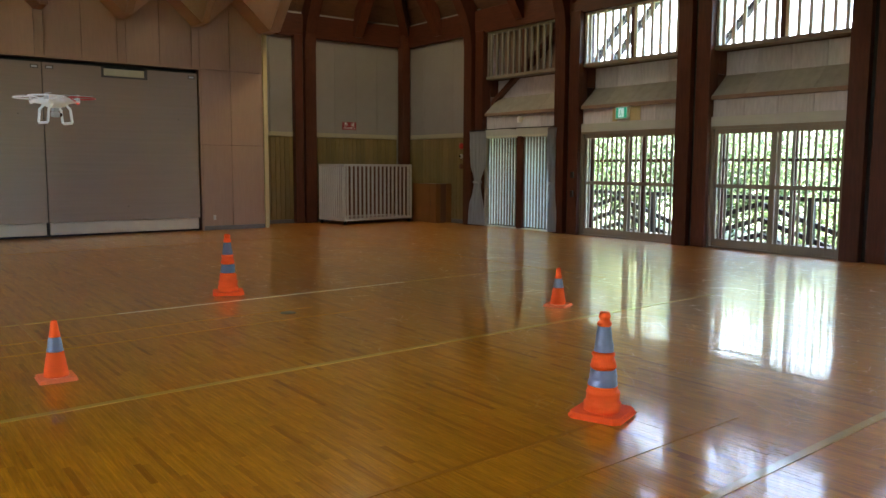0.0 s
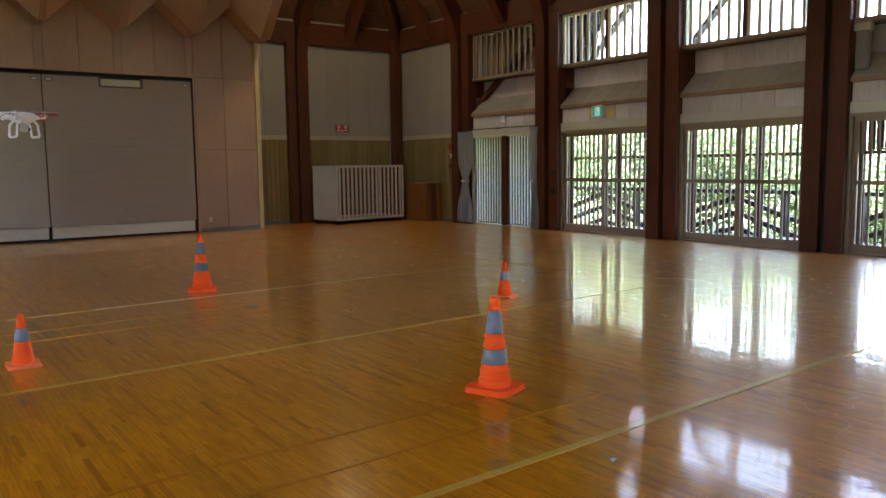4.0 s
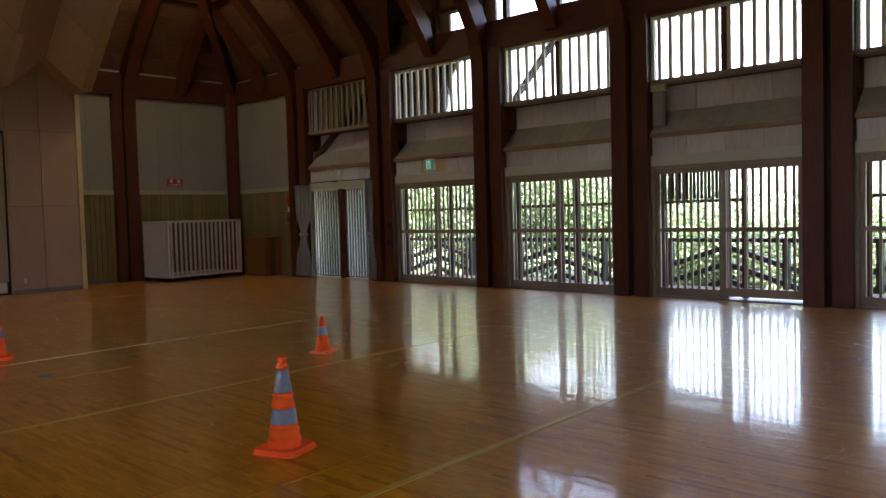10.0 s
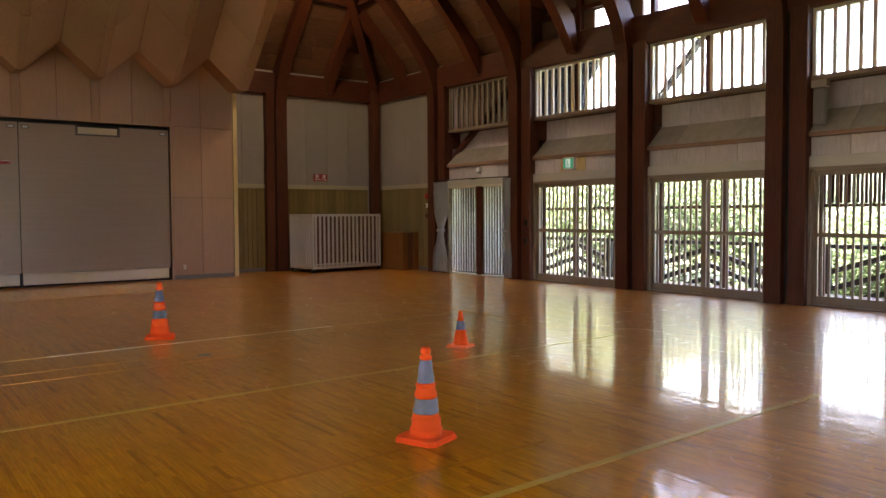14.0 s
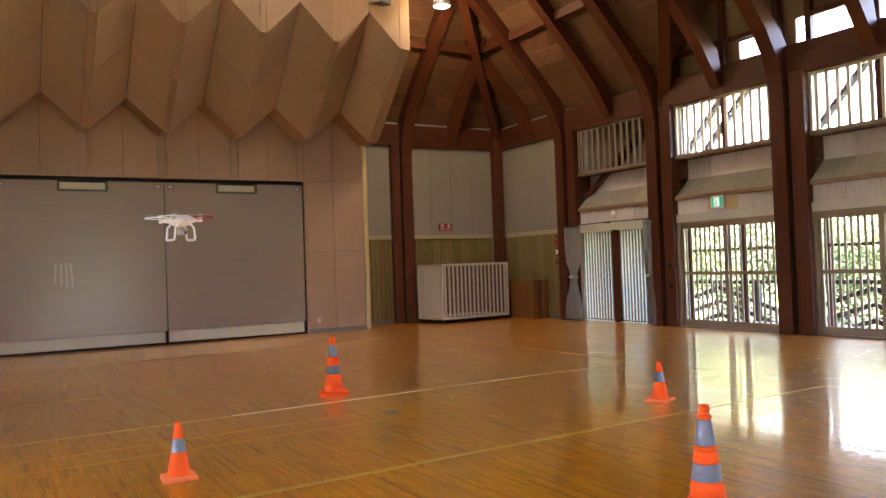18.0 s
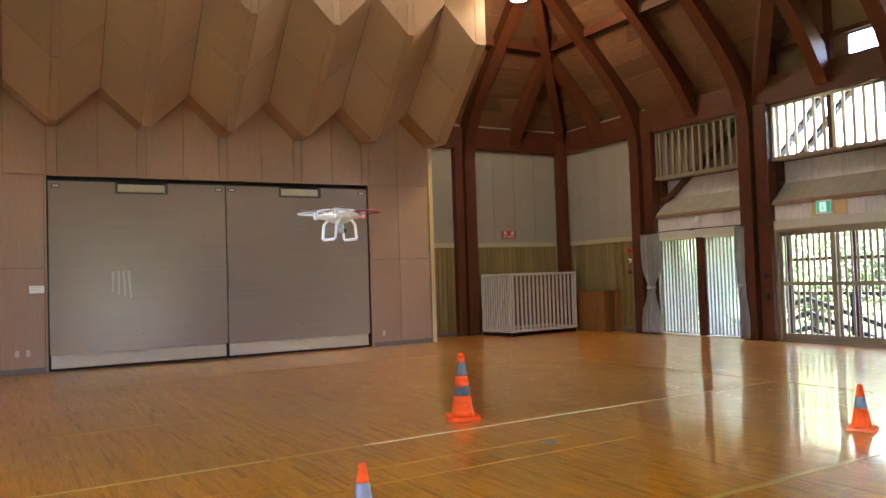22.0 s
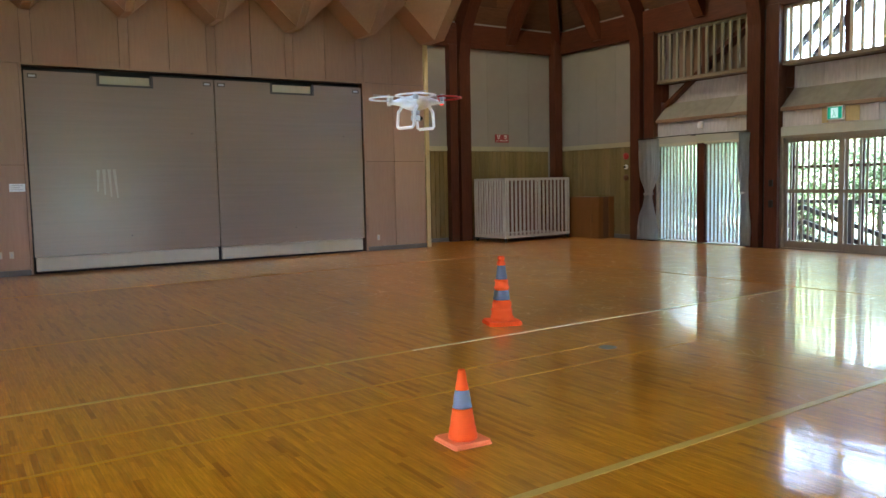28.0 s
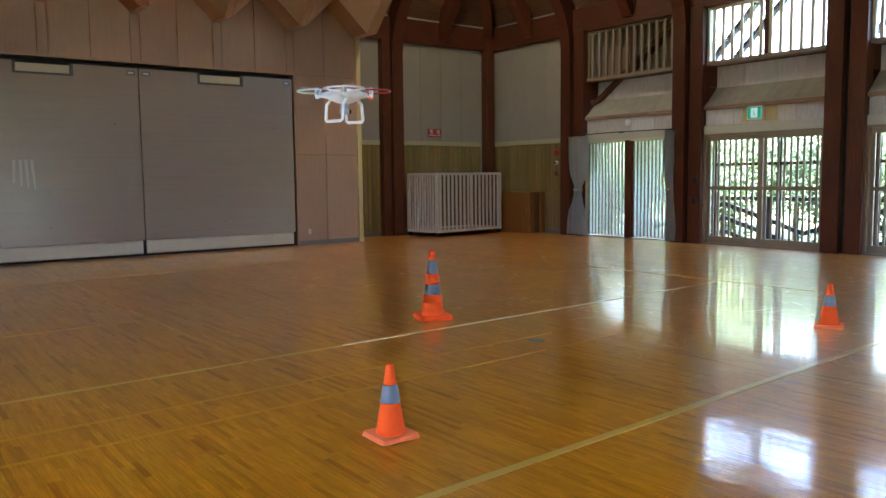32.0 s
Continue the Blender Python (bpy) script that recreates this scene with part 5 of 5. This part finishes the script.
def limb(stations, sides=12):
    """A tapering rounded limb through (x, y, z, half width, half height) stations, flat in z."""
    bm = bmesh.new()
    first, final = Vector(stations[0][:2]), Vector(stations[-1][:2])
    side = (final - first).normalized().orthogonal()
    rings = []
    for x, y, z, w, h in stations:
        rings.append([bm.verts.new((x + side.x * w * math.cos(2 * math.pi * k / sides), y + side.y * w * math.cos(2 * math.pi * k / sides),
                                    z + h * math.sin(2 * math.pi * k / sides))) for k in range(sides)])
    for a, b_ in zip(rings, rings[1:]):
        for k in range(sides):
            bm.faces.new((a[k], a[(k + 1) % sides], b_[(k + 1) % sides], b_[k]))
    bm.faces.new(rings[0][::-1])
    bm.faces.new(rings[-1])
    return bm


bm = bmesh.new()
bmesh.ops.create_uvsphere(bm, u_segments=28, v_segments=14, radius=1.0, matrix=Matrix.Diagonal((0.100, 0.100, 0.050, 1)))
part("shell", bm, M_WHITE, drone, smooth=True)
for sx_, sy_ in ((1, 1), (1, -1), (-1, 1), (-1, -1)):
    ca, sa = sx_ * math.sqrt(0.5), sy_ * math.sqrt(0.5)
    ex_, ey_ = 0.174 * ca, 0.174 * sa
    red = sx_ < 0 and sy_ < 0
    arm = part("arm", limb([(r_ * ca, r_ * sa, z_, w_, h_) for r_, z_, w_, h_ in
                            ((0.03, 0.004, 0.066, 0.046), (0.075, 0.006, 0.052, 0.036), (0.11, 0.007, 0.033, 0.024), (0.14, 0.005, 0.022, 0.016),
                             (0.17, 0.002, 0.018, 0.013), (0.188, 0.001, 0.013, 0.010))]), M_WHITE, drone, smooth=True)
    part("motor", lathe([(0.0165, 0.008), (0.0165, 0.034), (0.014, 0.036), (0.014, 0.046), (0.010, 0.053), (0.004, 0.057)], 18, (ex_, ey_)), M_STEEL, arm)
    a0 = math.atan2(sy_, sx_)
    foot = (ex_ * 0.93, ey_ * 0.93, 0.004)
    pts = [foot]
    for i in range(17):
        a = a0 + radians(-105 + 210 * i / 16)
        out = 0.128 if i not in (0, 16) else 0.112
        pts.append((ex_ + out * math.cos(a), ey_ + out * math.sin(a), 0.030))
    part("propeller_guard", tube(pts + [foot], 0.0058, 8), M_RED if red else M_WHITE, arm, "red guard" if red else "white guard")
    for tt in (0, math.pi):
        b1 = bar((ex_, ey_, 0.049), (ex_ + 0.115 * math.cos(0.6 + a0 + tt), ey_ + 0.115 * math.sin(0.6 + a0 + tt), 0.051), 0.014, 0.002)
        part("propeller_blade", b1, M_GREY, arm)
    part("arm_light", box(ex_ - 0.010, ex_ + 0.010, ey_ - 0.010, ey_ + 0.010, -0.017, -0.008, 0.003), M_LEDR if sx_ < 0 and sy_ < 0 else M_WHITE, arm)
for s in (-1, 1):
    part("landing_leg", tube([(0.07, 0.05 * s, -0.02), (0.075, 0.085 * s, -0.06), (0.075, 0.095 * s, -0.155), (0.06, 0.097 * s, -0.165), (-0.06, 0.097 * s, -0.165),
                              (-0.075, 0.095 * s, -0.155), (-0.075, 0.085 * s, -0.06), (-0.07, 0.05 * s, -0.02)], 0.0105, 8), M_WHITE, drone)
gim = part("gimbal", box(-0.02, 0.02, -0.025, 0.025, -0.075, -0.045, 0.005), M_GREY, drone)
part("camera_body", box(-0.022, 0.022, -0.03, 0.03, -0.118, -0.078, 0.008), M_STEEL, gim)
o = part("camera_lens", lathe([(0.014, 0.0), (0.015, 0.02), (0.010, 0.022)], 14), M_LENS, gim)
o.matrix_basis = pose(0.0, -0.03, -0.098, 90, 0, 0)
part("rear_light_panel", box(-0.028, 0.028, -0.101, -0.090, 0.004, 0.017, 0.002), M_LEDG, drone, "green status lights")

paper = empty("paper_scrap", "tiny torn white paper scrap lying on the floor", "paper", at=(-3.275, -16.259, 0.0), turn=25)
part("sheet", prism([(-0.03, -0.012), (0.024, -0.016), (0.03, 0.010), (-0.006, 0.015)], "z", 0.001, 0.0025), M_WHITE, paper)

# ---------------------------------------------------------------- floor strips
BW = 0.037
rb = random.Random(11)
fv, ff = [], []
short_mesh = {}


def strip_mesh(length):
    """A floor strip with eased edges, lying along y from 0."""
    if length not in short_mesh:
        e = 0.0005
        v = [(e, e, 0), (BW - e, e, 0), (BW - e, length - e, 0), (e, length - e, 0),
             (0.0002, 0.0002, -0.002), (BW - 0.0002, 0.0002, -0.002), (BW - 0.0002, length - 0.0002, -0.002), (0.0002, length - 0.0002, -0.002)]
        me = bpy.data.meshes.new("floor_strip")
        me.from_pydata(v, [], [(0, 1, 2, 3), (0, 4, 5, 1), (1, 5, 6, 2), (2, 6, 7, 3), (3, 7, 4, 0)])
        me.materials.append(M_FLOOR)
        short_mesh[length] = me
    return short_mesh[length]


singles = 0
cols_n = int((6.60 - X_FAR) / BW)
for i in range(cols_n):
    x = X_FAR + i * BW
    y = Y_FAR - rb.random() * 0.9
    while y < YB:
        ln = rb.choice((0.25, 0.3, 0.36, 0.42, 0.5, 0.6, 0.75))
        if -5.3 < x < -4.3 and -15.6 < y < -9.0 and singles < 300:
            o = part("floor_strip", strip_mesh(ln), None, floor)
            o.matrix_basis = pose(x, y, 0.0001, rb.gauss(0, 0.03), rb.gauss(0, 0.24), 0)
            singles += 1
        else:
            e, n0 = 0.0005, len(fv)
            ta, tb, tc_ = rb.gauss(0, 0.00008), rb.gauss(0, 0.0002), rb.gauss(0, 0.0001)
            fv += [(x + e, y + e, tc_ - ta - tb), (x + BW - e, y + e, tc_ + ta - tb), (x + BW - e, y + ln - e, tc_ + ta + tb), (x + e, y + ln - e, tc_ - ta + tb),
                   (x, y, -0.002), (x + BW, y, -0.002), (x + BW, y + ln, -0.002), (x, y + ln, -0.002)]
            ff += [tuple(n0 + j for j in q) for q in ((0, 1, 2, 3), (0, 4, 5, 1), (1, 5, 6, 2), (2, 6, 7, 3), (3, 7, 4, 0))]
        y += ln
me = bpy.data.meshes.new("floor_strips")
me.from_pydata(fv, [], ff)
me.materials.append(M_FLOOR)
rest = part("floor_strips", me, None, floor)
rest["kind"] = "stuff"
